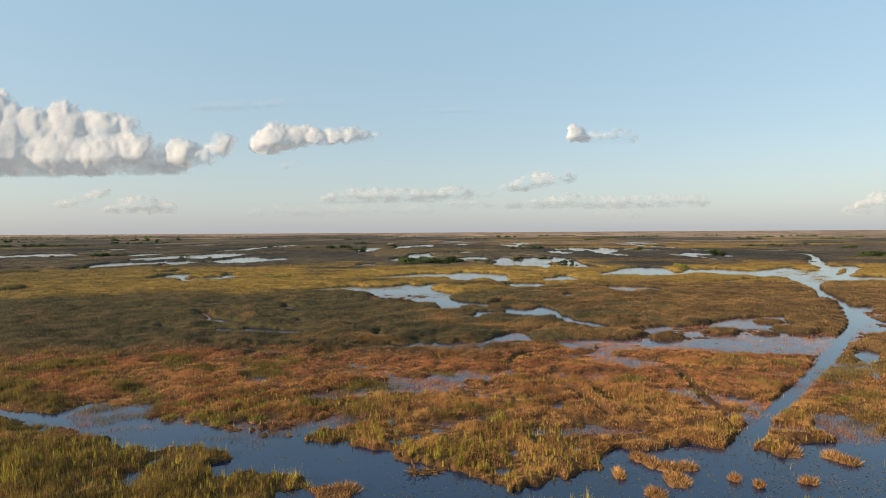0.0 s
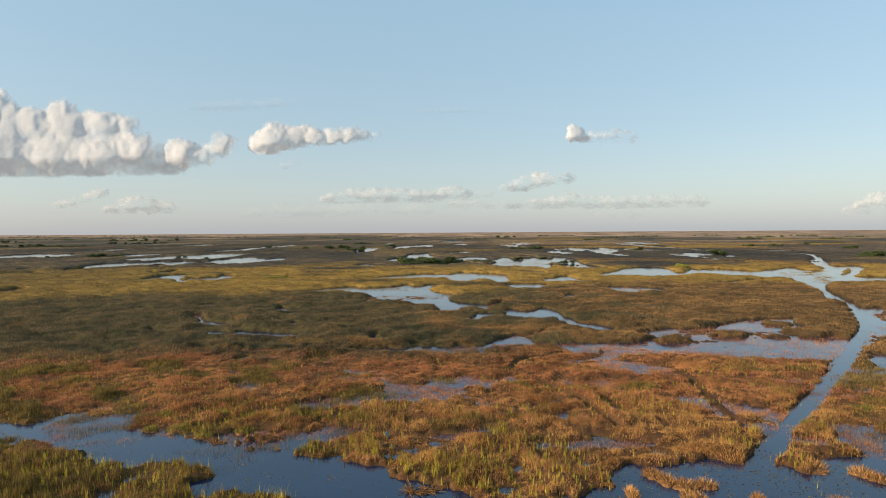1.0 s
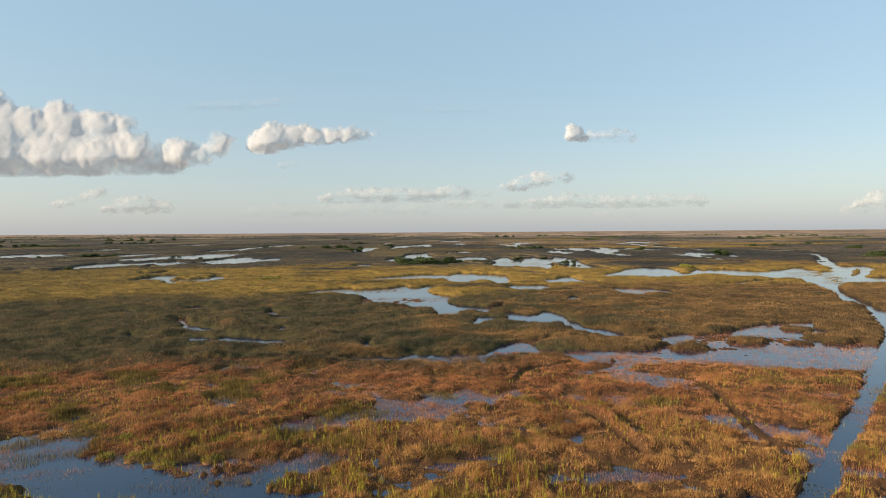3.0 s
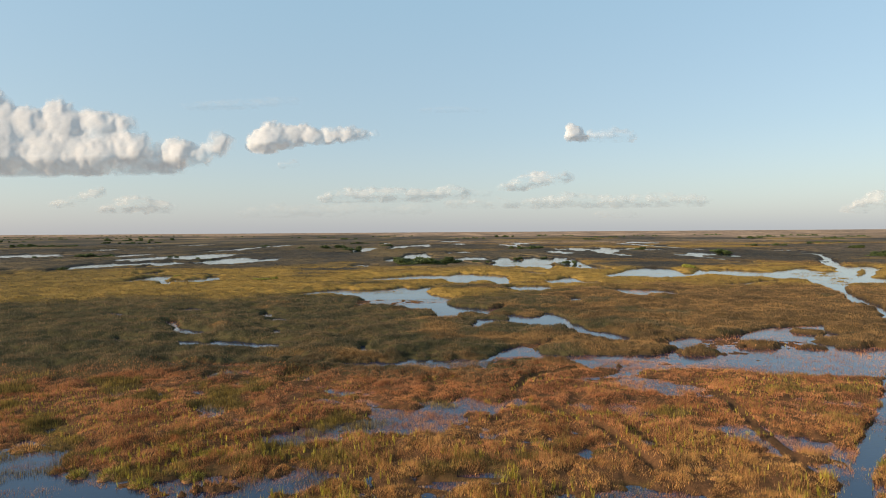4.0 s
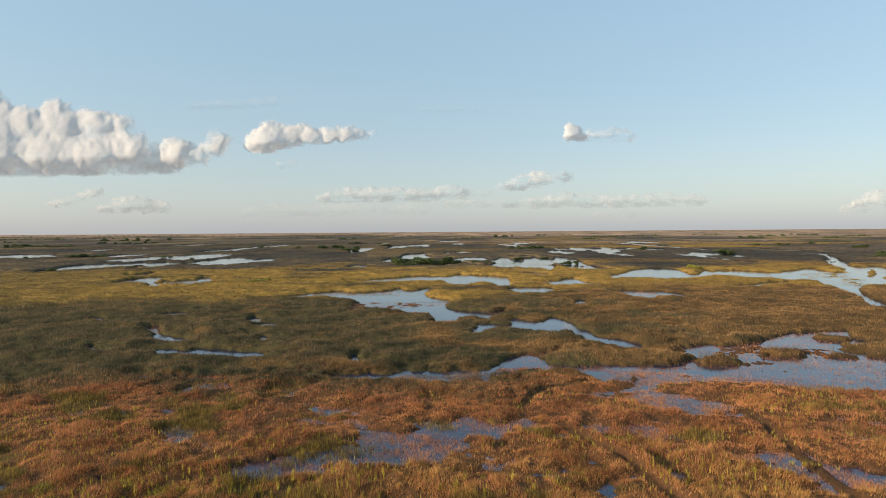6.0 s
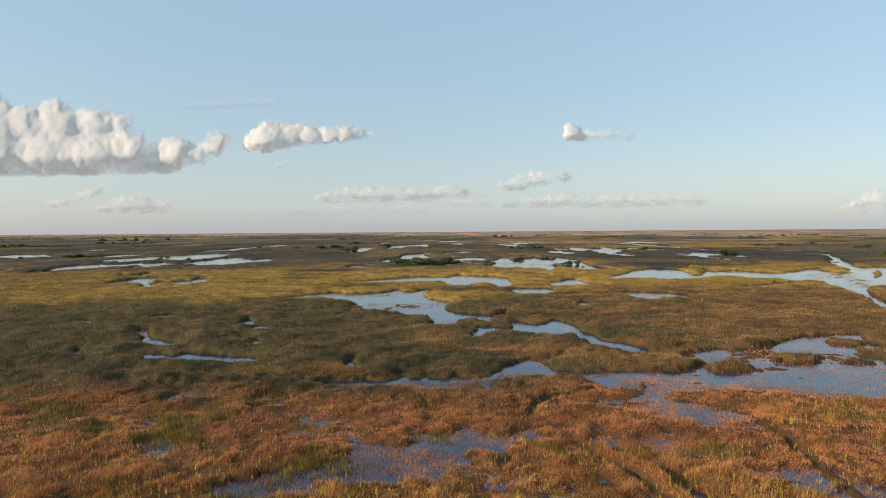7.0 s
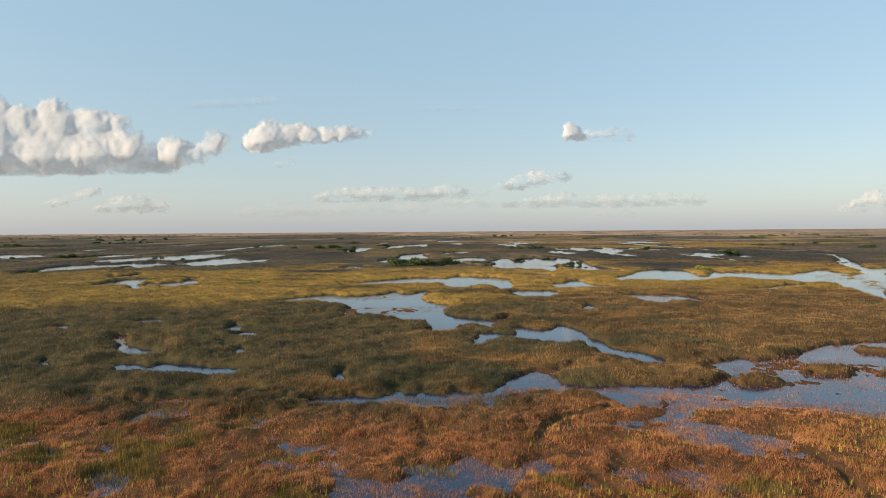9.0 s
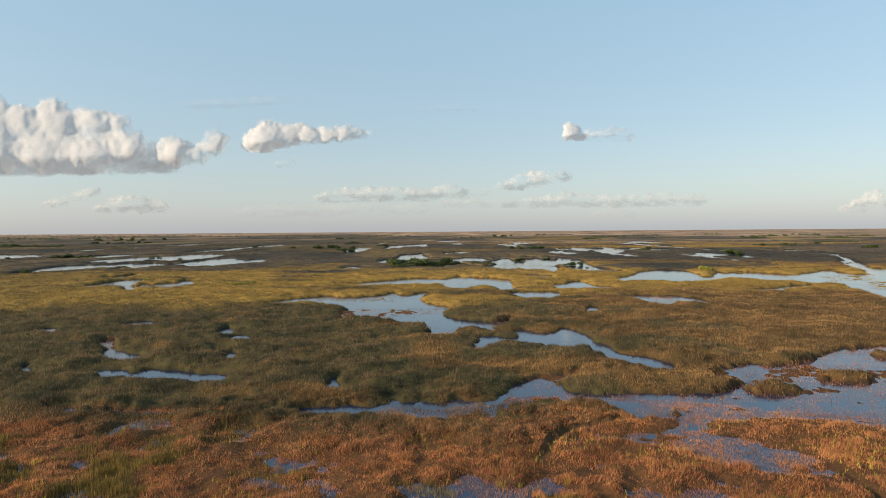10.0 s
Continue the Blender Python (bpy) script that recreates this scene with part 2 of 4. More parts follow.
pond(-362, 852, 24.3, 51.1)
pond(-221, 652, 14.3, 86.1)
pond(-235, 594, 3.9, 35.5)
pond(-174, 584, 2.5, 34.6)
pond(-216, 790, 19.0, 72.3)
pond(-211.8, 282.6, 9.4, 12.1)
pond(-244, 322, 7.1, 12.8)
pond(-224, 315, 2.4, 12.5)
pond(-120.2, 258.4, 8.4, 16.7)
pond(-104.2, 241.7, 6.1, 12.1)
pond(-96.7, 250.2, 5.6, 14.3)
pond(-138.2, 288.2, 6.2, 13.4)
pond(-150.2, 198.2, 5.3, 9.0)
# far water ahead
pond(-77, 608, 10.2, 85.8)
pond(-43, 336, 5.6, 14.8)
pond(-47, 701, 11.7, 67.0)
pond(-22, 759, 19.6, 58.4)
pond(-82, 889, 7.5, 50.3)
pond(-17, 449, 8.4, 55.8)
pond(-28, 402, 7.5, 24.3)
pond(8, 510, 3.1, 28.2)
pond(21, 515, 7.4, 28.6)
pond(22, 398, 12.2, 36.6)
pond(33, 354, 14.4, 36.9)
pond(53, 368, 20.5, 53.6)
pond(73, 393, 13.8, 44.0)
pond(72, 358, 7.2, 44.2)
pond(76, 309, 6.8, 20.0)
pond(86, 724, 10.9, 76.4)
pond(112, 839, 16.7, 61.3)
pond(141, 868, 6.8, 48.5)
pond(16, 994, 20.3, 64.9)
pond(27, 825, 10.1, 48.6)
pond(103, 509, 11.2, 35.1)
pond(142, 566, 22.3, 67.2)
pond(169, 594, 8.1, 54.4)
pond(136, 455, 8.1, 23.8)
# far water on the east side
pond(243, 750, 10.7, 110.7)
pond(289, 830, 27.2, 67.5)
pond(243, 650, 13.6, 107.6)
pond(193, 570, 13.8, 42.1)
pond(203, 449, 16.5, 50.3)
pond(180, 421, 9.0, 40.3)
pond(175, 356, 6.2, 20.2)
pond(492, 850, 16.4, 62.6)
pond(444, 691, 18.4, 44.9)
pond(261, 471, 4.5, 25.0)
pond(300, 519, 9.7, 36.2)
pond(327, 546, 6.1, 47.3)
pond(282, 456, 9.4, 27.3)
pond(311, 463, 5.2, 22.1)
# narrow lead between two lakes
channel((286.2, 455.9, 2.5), (257.9, 401.3, 2.5), (229.9, 352.3, 2.6), (202.6, 309.5, 2.8))
# boat trail
channel((116.8, 175.7, 1.3), (108.9, 159.0, 1.4), (101.3, 143.1, 1.5), (94.7, 130.1, 1.5), (82.5, 115.4, 1.1), (72.1, 103.6, 1.0), (57.4, 86.0, 1.0), (47.5, 74.9, 1.0), (40.4, 67.4, 0.9), (35.1, 61.3, 0.8), (30.2, 55.7, 1.0), (26.5, 51.5, 1.0))
# shallows with drowned rush
shallow(-3.4, 74.9, 5.5, 4.2)
shallow(-6.8, 72.1, 4.3, 2.3)
shallow(3.5, 79.0, 4.7, 3.7)
shallow(29.6, 70.6, 3.5, 2.0)
shallow(32.1, 67.0, 4.3, 2.7)
shallow(35.1, 64.7, 1.9, 2.5)
shallow(25.3, 87.0, 4.3, 3.4)
shallow(29.7, 85.1, 3.3, 3.6)
shallow(-12.8, 69.7, 4.1, 2.2)
shallow(41.1, 59.9, 2.3, 2.1)
shallow(-20.2, 59.2, 3.5, 1.4)
shallow(-29.1, 60.6, 3.0, 1.7)
shallow(-36.4, 62.8, 3.8, 3.9)
shallow(-17.8, 57.0, 3.4, 1.3)
shallow(-13.2, 59.1, 3.5, 1.4)
shallow(34.6, 56.9, 1.7, 1.9)
shallow(32.5, 60.4, 2.4, 1.8)
shallow(-20.1, 55.4, 3.3, 1.2)
shallow(-10.6, 60.8, 2.4, 1.7)
shallow(2.0, 59.5, 4.1, 1.4)
shallow(13.6, 56.5, 4.5, 1.4)
# main lake
lake((-47.8, 194.8), (-43.2, 199.6), (-37.5, 205.9), (-32.5, 209.9), (-28.3, 205.3), (-21.8, 206.2), (-15.5, 210.2), (-13.6, 217.8), (-10.5, 211.3), (-7.1, 211.1), (-3.5, 217.1), (-2.3, 212.2), (-5, 199.6), (-2.4, 190.7), (0.6, 185.9), (3.2, 184.6), (2.7, 177.3), (1.6, 173.5), (1.9, 167.3), (3.7, 163), (6.1, 161.3), (8.5, 159.6), (11, 158), (11.4, 152.3), (10.8, 148), (8.5, 151.4), (5.7, 150.9), (3.4, 148.4), (2.2, 141.8), (-1.5, 142), (-0.8, 149.9), (-1.7, 154.7), (-3.5, 157.7), (-6.5, 157.8), (-11.1, 162.7), (-16.7, 167.2), (-21, 171.9), (-19.8, 175.6), (-21.4, 179.7), (-25, 186.3), (-32.2, 192.6), (-38.4, 193.1), (-43.6, 189.8))
mat((-23.4, 176.9), (-18.4, 180.6), (-9.9, 180.1), (2.7, 179.3), (2.6, 171.6), (-6.6, 169.5), (-16.2, 163.3), (-22.1, 162.1))
mat((-21.4, 203.4), (-18.6, 207.5), (-13.5, 205.7), (-12.7, 196.2), (-20.6, 196.8))
mat((-34.4, 202.9), (-28, 203.9), (-22.9, 202.2), (-22.1, 196.9), (-33.3, 197.6))
wetland((10.9, 157.3), (13.4, 160.9), (16.8, 163.1), (17.4, 161.5), (15.3, 155.9), (12.5, 151.8), (10.5, 148.6))
# pool and creek behind the sedge
lake((7.3, 134.3), (8.6, 141.5), (10.5, 142.5), (12.3, 140.2), (14.5, 139.6), (17.1, 138.4), (16.1, 134.9), (12.9, 136.5), (10.7, 134.6), (8.6, 132.8), (6.6, 130.6))
lake((14.6, 146.4), (17.1, 148.1), (18.1, 144.4), (20, 144.3), (22, 145.4), (23.9, 146.6), (25.8, 150.3), (26.5, 146.4), (27.3, 142.8), (28.2, 139.5), (27.5, 135.4), (28.6, 132.9), (28.6, 129.7), (28, 125.9), (29.1, 125.5), (30.9, 124.6), (32.7, 123.4), (33.1, 121.1), (34, 120.3), (34.3, 118.6), (33.2, 115.4), (31.2, 116.1), (30.1, 118.5), (28.6, 121.4), (26.5, 122.3), (26.5, 125), (25.1, 127.1), (25.7, 131.1), (23.4, 131.2), (20.9, 130.4), (19.1, 133.2), (17.6, 135.3), (17.2, 137.9), (15.9, 140.6))
# lakes in the golden belt
lake((-36, 248), (-26, 253.9), (-18, 260.4), (-13, 267.6), (-7.4, 269.8), (3.9, 263.4), (8.8, 276.6), (15.5, 270.3), (22.3, 269.7), (27.8, 258.7), (27.3, 249.2), (26.5, 236.4), (24.4, 220.5), (21.2, 219.1), (19.8, 226.2), (19.2, 236), (14.2, 234.4), (10, 227), (6.7, 223.7), (4.4, 231.2), (2.6, 241.5), (-2.4, 239.8), (-10.4, 240.5), (-16.4, 241), (-26.2, 239.8))
lake((22.8, 213.5), (26.2, 216.5), (31.7, 217.7), (35.8, 215.8), (39.1, 210.8), (35.1, 203.9), (31.7, 195.9), (29, 197.4), (26.1, 198.9), (23.5, 203.3))
lake((36.9, 241.8), (45.8, 241), (50.8, 249.5), (54, 251.5), (53.6, 240.4), (55.9, 234), (60.4, 231.6), (57.3, 221.5), (51.2, 223.7), (45.3, 222.4), (41.7, 222.7), (39.6, 230.3))
lake((56.8, 202.1), (59.8, 206.2), (62.6, 204.6), (64.7, 201.6), (70, 202.6), (70.1, 197.1), (72.8, 194.3), (72.4, 186.9), (67.2, 181.5), (65.4, 186.2), (63.7, 187.5), (58.6, 182.1), (55.9, 184.5), (55.8, 190.5), (55.3, 194.3))
wetland((60.7, 201.8), (68.4, 202.7), (68.3, 198.5), (64.9, 188.6), (61.8, 190.1), (58.2, 192.8))
lake((32.1, 283.2), (40.9, 285.5), (48.1, 278.6), (46.9, 266.5), (38.4, 270.1))
lake((37.2, 178.2), (39.4, 181.2), (40, 178.1), (38.6, 172.1), (36.2, 172.2))
# long lake on the east side
lake((68.7, 260), (81.5, 275.3), (92.6, 296.7), (105.3, 306.2), (112.7, 301.7), (111.8, 287.8), (106.1, 267.2), (110.9, 266.7), (129.3, 299.8), (134.4, 295.7), (138.7, 285), (144.9, 274.9), (161.7, 282.6), (177.2, 298.2), (180.8, 294.1), (174.4, 278.1), (169.5, 266.6), (179.9, 277.5), (205.5, 306.5), (208.3, 302.2), (200.6, 288.5), (121.3, 188.5), (121.5, 191), (123.4, 196.2), (127.1, 203.1), (130.2, 210.6), (132, 219.1), (138.5, 230), (131.6, 230.6), (129.4, 239.2), (125.9, 241.8), (120.4, 244.5), (118.3, 251.9), (112.6, 257.5), (105, 253.1), (97.7, 244.3), (85, 240.9), (84.7, 247.7), (79.5, 250.6), (70.5, 249))
lake((97.7, 214.3), (104, 220.7), (110.2, 222), (118.9, 228.8), (126.8, 232.1), (127.4, 230), (119.1, 220.1), (110.9, 217.2), (102.9, 211.1), (97.9, 209.9))
lake((168.5, 262), (198.8, 300.1), (196.7, 291.2), (169.3, 251.7), (169.8, 245.3), (187.8, 267.6), (213.4, 308.4), (219, 307.9), (208.2, 285.8), (191.6, 267.3), (169.1, 239.2), (181, 235.4), (190.1, 234.8), (173.3, 214), (164.9, 214.5), (149.7, 213.2), (139.7, 213.8))
channel((135.2, 215.1, 2.0), (130.6, 204.2, 1.7), (121.7, 187.1, 1.5), (112, 169.8, 1.5), (107.6, 160.4, 1.6), (108.1, 156.5, 1.4))
lake((239.4, 379.4), (226.7, 352.7), (214.5, 329.6), (205.4, 309.2), (190.3, 287.2), (196.2, 305.2), (209.9, 330.5))
mat((152.8, 265.4), (167.2, 269.7), (169.9, 261), (157.5, 244.6), (142.4, 243.6))
mat((151.8, 238.3), (160.4, 244.3), (160.3, 237.6), (135.7, 206.7), (138, 216.3))
# east water by the boat trail
lake((100.3, 145.3), (99.9, 142.2), (109.2, 147.1), (106, 140.9), (97.9, 134.5), (94.2, 126.8), (93.5, 121.4), (96.1, 118.4), (86.1, 106), (83.6, 108.5), (78.3, 107.5), (72.3, 101), (66.8, 95.7), (74.9, 106.4), (81.7, 115.7), (90.2, 128.3))
mat((98.5, 137.3), (102.5, 139), (102.9, 133.4), (96.6, 125.1), (95.4, 128.4))
mat((87, 118.7), (90.9, 120.7), (94.4, 116.3), (90.2, 112.5), (84.7, 114))
mat((79, 112.2), (82, 113.4), (81.9, 110.2), (74.4, 101.4), (71.2, 100.5))
lake((66.9, 93), (69.7, 94.3), (70.2, 93), (64.3, 85.3), (62.1, 84.6), (63.4, 87.6))
lake((54.6, 80.8), (57.3, 82.4), (58.5, 80.7), (56.5, 78), (53.7, 78.3))
lake((63.3, 96.3), (65.9, 97.7), (65.9, 94.9), (62, 90.6), (58.1, 86.8), (54.4, 83), (55.1, 84.8))
wetland((55.5, 86.1), (59.7, 89.1), (60.5, 85.9), (64.8, 84), (54.1, 70), (56.8, 78.4), (49.7, 77))
wetland((38.7, 60.3), (42, 62.1), (43.5, 61.7), (43.6, 59.3), (46.5, 60.1), (40.6, 52.4), (37.1, 52.5), (36.4, 56.3))
# middle lake
wetland((8.6, 105.2), (10.3, 109.2), (13.3, 112.7), (16.6, 114.1), (20.7, 116.7), (16.2, 112), (15.9, 108.7), (16.6, 105.7), (18.4, 104.6), (23.7, 104.5), (27.7, 104.3), (33.2, 104.6), (36, 106.2), (39.7, 109.2), (41.9, 110.5), (40.8, 114.1), (40.9, 116.6), (44.8, 118.8), (48.4, 118), (55.9, 122), (62.1, 126.1), (68.5, 128.8), (73.8, 130), (77.4, 130.7), (48, 94.5), (44, 94.7), (39.3, 94.5), (32.1, 94), (26.8, 92.5), (24.2, 91.6), (24.5, 94.9), (21.3, 95.7), (20.2, 97.8), (18.5, 100.3), (15, 101.5), (8.2, 101))
lake((8.4, 105), (9.3, 107.1), (10.4, 108.9), (12.7, 111), (14.7, 111.8), (15.5, 108.7), (16.3, 105.9), (18.3, 104.4), (24.3, 104.2), (31.6, 104.2), (35.1, 104.3), (38.1, 103.7), (41.5, 102.7), (46.2, 104.9), (57.1, 105.7), (48.4, 95.1), (42.6, 95.1), (39.6, 95.9), (36.9, 95.2), (33.3, 96.3), (30.6, 95.4), (27.8, 95.9), (26.3, 94.8), (27.2, 93.1), (25.6, 91.9), (24.5, 91.9), (24.7, 93.7), (24.2, 95.6), (21.5, 96.3), (21, 98.2), (19.9, 100.9), (17.5, 101.4), (15.1, 101.9), (11.3, 102.2), (8.5, 101.9))
lake((58.7, 123.1), (61.8, 125.7), (65, 127.7), (68.5, 128.8), (73.8, 130), (77.4, 130.7), (64.2, 114.5), (61.5, 114.3), (58.6, 115.3), (57.2, 116.7), (56.7, 118.8))
lake((40.9, 116.6), (42.7, 117.9), (45.5, 118.5), (45.9, 116.4), (43.8, 113.4), (40.9, 112.9), (39.9, 113.5))
mat((31.4, 103), (34.6, 103.4), (37.5, 102.6), (36.1, 100.7), (31.5, 101.1))
mat((51.3, 113.7), (57.3, 115.7), (65.7, 116.3), (59.5, 108.8), (53.2, 107.9), (49, 109.1))
mat((36, 113.6), (40.3, 114.7), (42.7, 112.8), (40.5, 109.4), (36.7, 109))
mat((46.7, 101.2), (48.9, 102), (49.6, 100.9), (47.6, 98.7), (45.7, 99))
mat((27.9, 99.5), (31.6, 100), (35.5, 99.1), (34, 97.4), (27.9, 97.4))
mat((8.5, 103.6), (13, 104.4), (19.3, 103.2), (18.7, 101.1), (12.4, 101.5), (8.6, 101.8))
mat((13.3, 112.7), (17, 114.1), (21, 116.4), (17.2, 111.4), (14.5, 107.2), (12.7, 106.8))
mat((42, 105.8), (46.3, 106.1), (53.7, 104.9), (51.6, 103.1), (41.3, 102.5))
mat((44.6, 115.5), (50.6, 117.6), (56.3, 120.2), (54.3, 113.6), (45.5, 109.3), (42.3, 109.9))
lake((57.7, 119.7), (61.6, 124.1), (66.5, 126.3), (68.4, 123.1), (73.6, 126.8), (73.7, 121.4), (68.5, 112.8), (64.1, 108.5), (62.1, 109.8), (59.5, 113.1), (56.9, 114.5))
lake((40.7, 114.8), (43.3, 117.4), (45.1, 116), (42.7, 110.5), (39.5, 110))
wetland((52.1, 116.4), (55.7, 109.9), (63.5, 108.4), (74.7, 109.3), (72.4, 103.6), (64, 93.5), (57.1, 88.6), (41.7, 91), (39, 95.6))
# western arm of the middle lake
lake((-15.1, 99.7), (-13.8, 100.5), (-12.2, 100.2), (-11.1, 100.8), (-9.2, 101.3), (-7.2, 100.4), (-5.4, 101.2), (-3.6, 102.4), (-1.6, 101.7), (1.2, 101.8), (4.1, 102), (7.4, 102.1), (8.7, 104.5), (8.4, 101.8), (7.1, 98.9), (3.3, 97.9), (1.1, 96.4), (-0.9, 96.1), (-2, 96.5), (-3.9, 97.9), (-6.3, 98.2), (-10, 98.5), (-12.3, 98), (-13.9, 98.2))
wetland((-43.8, 101), (-41.3, 102), (-37.1, 101.4), (-32.1, 100.2), (-27.3, 100.5), (-24.3, 101), (-21.8, 100.5), (-21.3, 98.2), (-25.8, 98.5), (-30.5, 98.3), (-35.8, 99), (-40.9, 99.4))
wetland((-32.4, 95.8), (-30.3, 97.9), (-26.7, 97.8), (-25.3, 94.1), (-28.2, 92.6), (-30.9, 90.6), (-34.4, 90.8))
# pools in the sedge toned with cloud shade
lake((-48.8, 117.8), (-45.9, 119.3), (-41.6, 117.2), (-39.6, 118.7), (-36.6, 118.3), (-32.8, 116.8), (-28.5, 115.1), (-27.6, 111.9), (-30.9, 112.3), (-34.3, 113.3), (-37.5, 113.7), (-40.4, 113.5), (-43.8, 114.2))
lake((-53.8, 131), (-53.7, 133.3), (-51, 130.9), (-47.3, 129.1), (-46.1, 125.6), (-49.3, 125.4), (-51.1, 127))
wetland((-60.9, 137.4), (-60.7, 143.1), (-58.3, 142.4), (-54.2, 137.1), (-52.6, 131.3), (-55.6, 133.3))
lake((-42.8, 151.8), (-42.4, 154.4), (-40.6, 152.3), (-38.6, 146.1), (-39.7, 145))
lake((-37.1, 144.2), (-36.1, 144.7), (-34.5, 143), (-33.6, 139.7), (-35.2, 139.8))
lake((-33.3, 128.9), (-33, 130.2), (-31.8, 128.4), (-30.7, 124.6), (-31.5, 124.6))
lake((-59.9, 120.5), (-60.5, 122.6), (-59, 121.2), (-56.3, 117.2), (-57.2, 117.2))
lake((-81.1, 155.7), (-79.6, 156.3), (-77, 154.1), (-74.3, 149.7), (-76.6, 149.8))
lake((-66.4, 162.1), (-64.5, 163.6), (-61.1, 162.6), (-58.8, 156.9), (-63, 157.2))
lake((-13.6, 112.5), (-13.2, 113.4), (-12.2, 111.3), (-11.7, 108.1), (-12.6, 108.6))
# near channel
lake((-53.1, 65.1), (-50.2, 64.6), (-45.6, 63.5), (-42.2, 63.3), (-41.5, 66.1), (-39.1, 67.6), (-38.9, 69), (-36.8, 67.6), (-35.3, 66.5), (-34, 63.1), (-31.9, 61.4), (-30.4, 61.3), (-29.8, 62.1), (-28.3, 60.7), (-26.8, 59.5), (-21.8, 57.2), (-19.4, 56.7), (-18.1, 56), (-15.6, 55), (-14.2, 55.5), (-15.3, 56.9), (-15.3, 58.2), (-13.9, 58.4), (-12.5, 59.2), (-12.2, 58.5), (-13, 56.1), (-12.9, 54.5), (-12, 53.7), (-9.8, 53.3), (-7.5, 52.1), (-4.9, 51.3), (-4.3, 49.8), (-2, 49), (-0.8, 47.6), (1.1, 46.9), (2.9, 46.2), (3.9, 44.6), (4.4, 42.5), (3.7, 39.9), (-7.4, 40), (-6.9, 41.7), (-6.6, 43.2), (-8.2, 44.3), (-10, 44.7), (-12.2, 46.3), (-13.9, 47.4), (-16.3, 47.5), (-17.8, 46.4), (-19.1, 47.2), (-20.2, 48.8), (-18.9, 49.3), (-17.5, 49.6), (-18.5, 50.7), (-20.1, 51.3), (-22.8, 52.7), (-25.1, 53.2), (-26.3, 52.5), (-27.9, 53.4), (-30.4, 53.3), (-32.3, 55.1), (-35.7, 56.7), (-38.5, 58.3), (-41.5, 58.8), (-43.8, 60.8), (-48.2, 62.1), (-51.2, 62.7))
lake((-12.8, 43.4), (-11.6, 44), (-9.7, 43.2), (-8.7, 40.4), (-12.3, 40.5))
# near bay on the east side
lake((4.4, 42.5), (6.3, 44.1), (8, 44.9), (9.4, 46.6), (9.9, 45.7), (11.8, 47), (13.6, 47.6), (13.7, 49.4), (15.4, 51.3), (16.6, 51.8), (18.7, 51.8), (21.5, 52.6), (24.1, 52.4), (25.5, 51.1), (27.9, 51.8), (28.4, 51.2), (28.9, 49.9), (29.7, 49.7), (31.3, 51.1), (32.8, 52.4), (33.2, 53.4), (34.7, 52.8), (37.1, 53.2), (39.1, 53.9), (42.7, 55.1), (46.1, 55.9), (33.2, 40.1), (3.8, 40.5))
# islands in the water
island(41.3, 105.4, 3.3, 1.7)
island(25.8, 97.0, 1.1, 0.4)
island(54.3, 111.2, 4.2, 2.3)
island(69.2, 123.1, 2.9, 2.3)
island(70.7, 113.5, 4.8, 4.1)
island(130.1, 317.0, 7.6, 32.3)
island(150.0, 283.4, 4.5, 11.7)
island(177.1, 283.8, 2.8, 11.7)
island(23, 363, 7.1, 16.1)
island(52, 403, 3.9, 19.9)
island(72, 417, 8.0, 12.8)
island(64, 334, 1.9, 8.2)
# old boat ruts in the rush
track((12.4, 79.5, 0.7), (14.1, 74.8, 0.7), (15.1, 73.1, 0.7), (16.2, 70.3, 0.7), (16.9, 66.0, 0.7), (17.0, 63.9, 0.7), (17.5, 61.4, 0.7))
ridge((13.6, 79.5, 0.6), (15.3, 74.8, 0.6), (16.3, 73.1, 0.6), (17.4, 70.3, 0.6), (18.1, 66.0, 0.6), (18.2, 63.9, 0.6), (18.7, 61.4, 0.6))
# ditch below the middle lake
track((9.6, 85.6, 0.7), (10.7, 88.3, 0.7), (11.8, 90.4, 0.7), (13.5, 92.4, 0.7), (16.7, 93.8, 0.7), (19.0, 94.7, 0.7))
# old boat ruts in the rush
track((33.1, 83.1, 0.8), (31.9, 75.2, 0.7), (30.8, 65.4, 0.6), (29.7, 59.5, 0.6))
# old boat ruts in the rush
track((-5.0, 58.4, 0.5), (0.8, 60.0, 0.5), (6.7, 59.4, 0.6), (11.4, 56.5, 0.5))


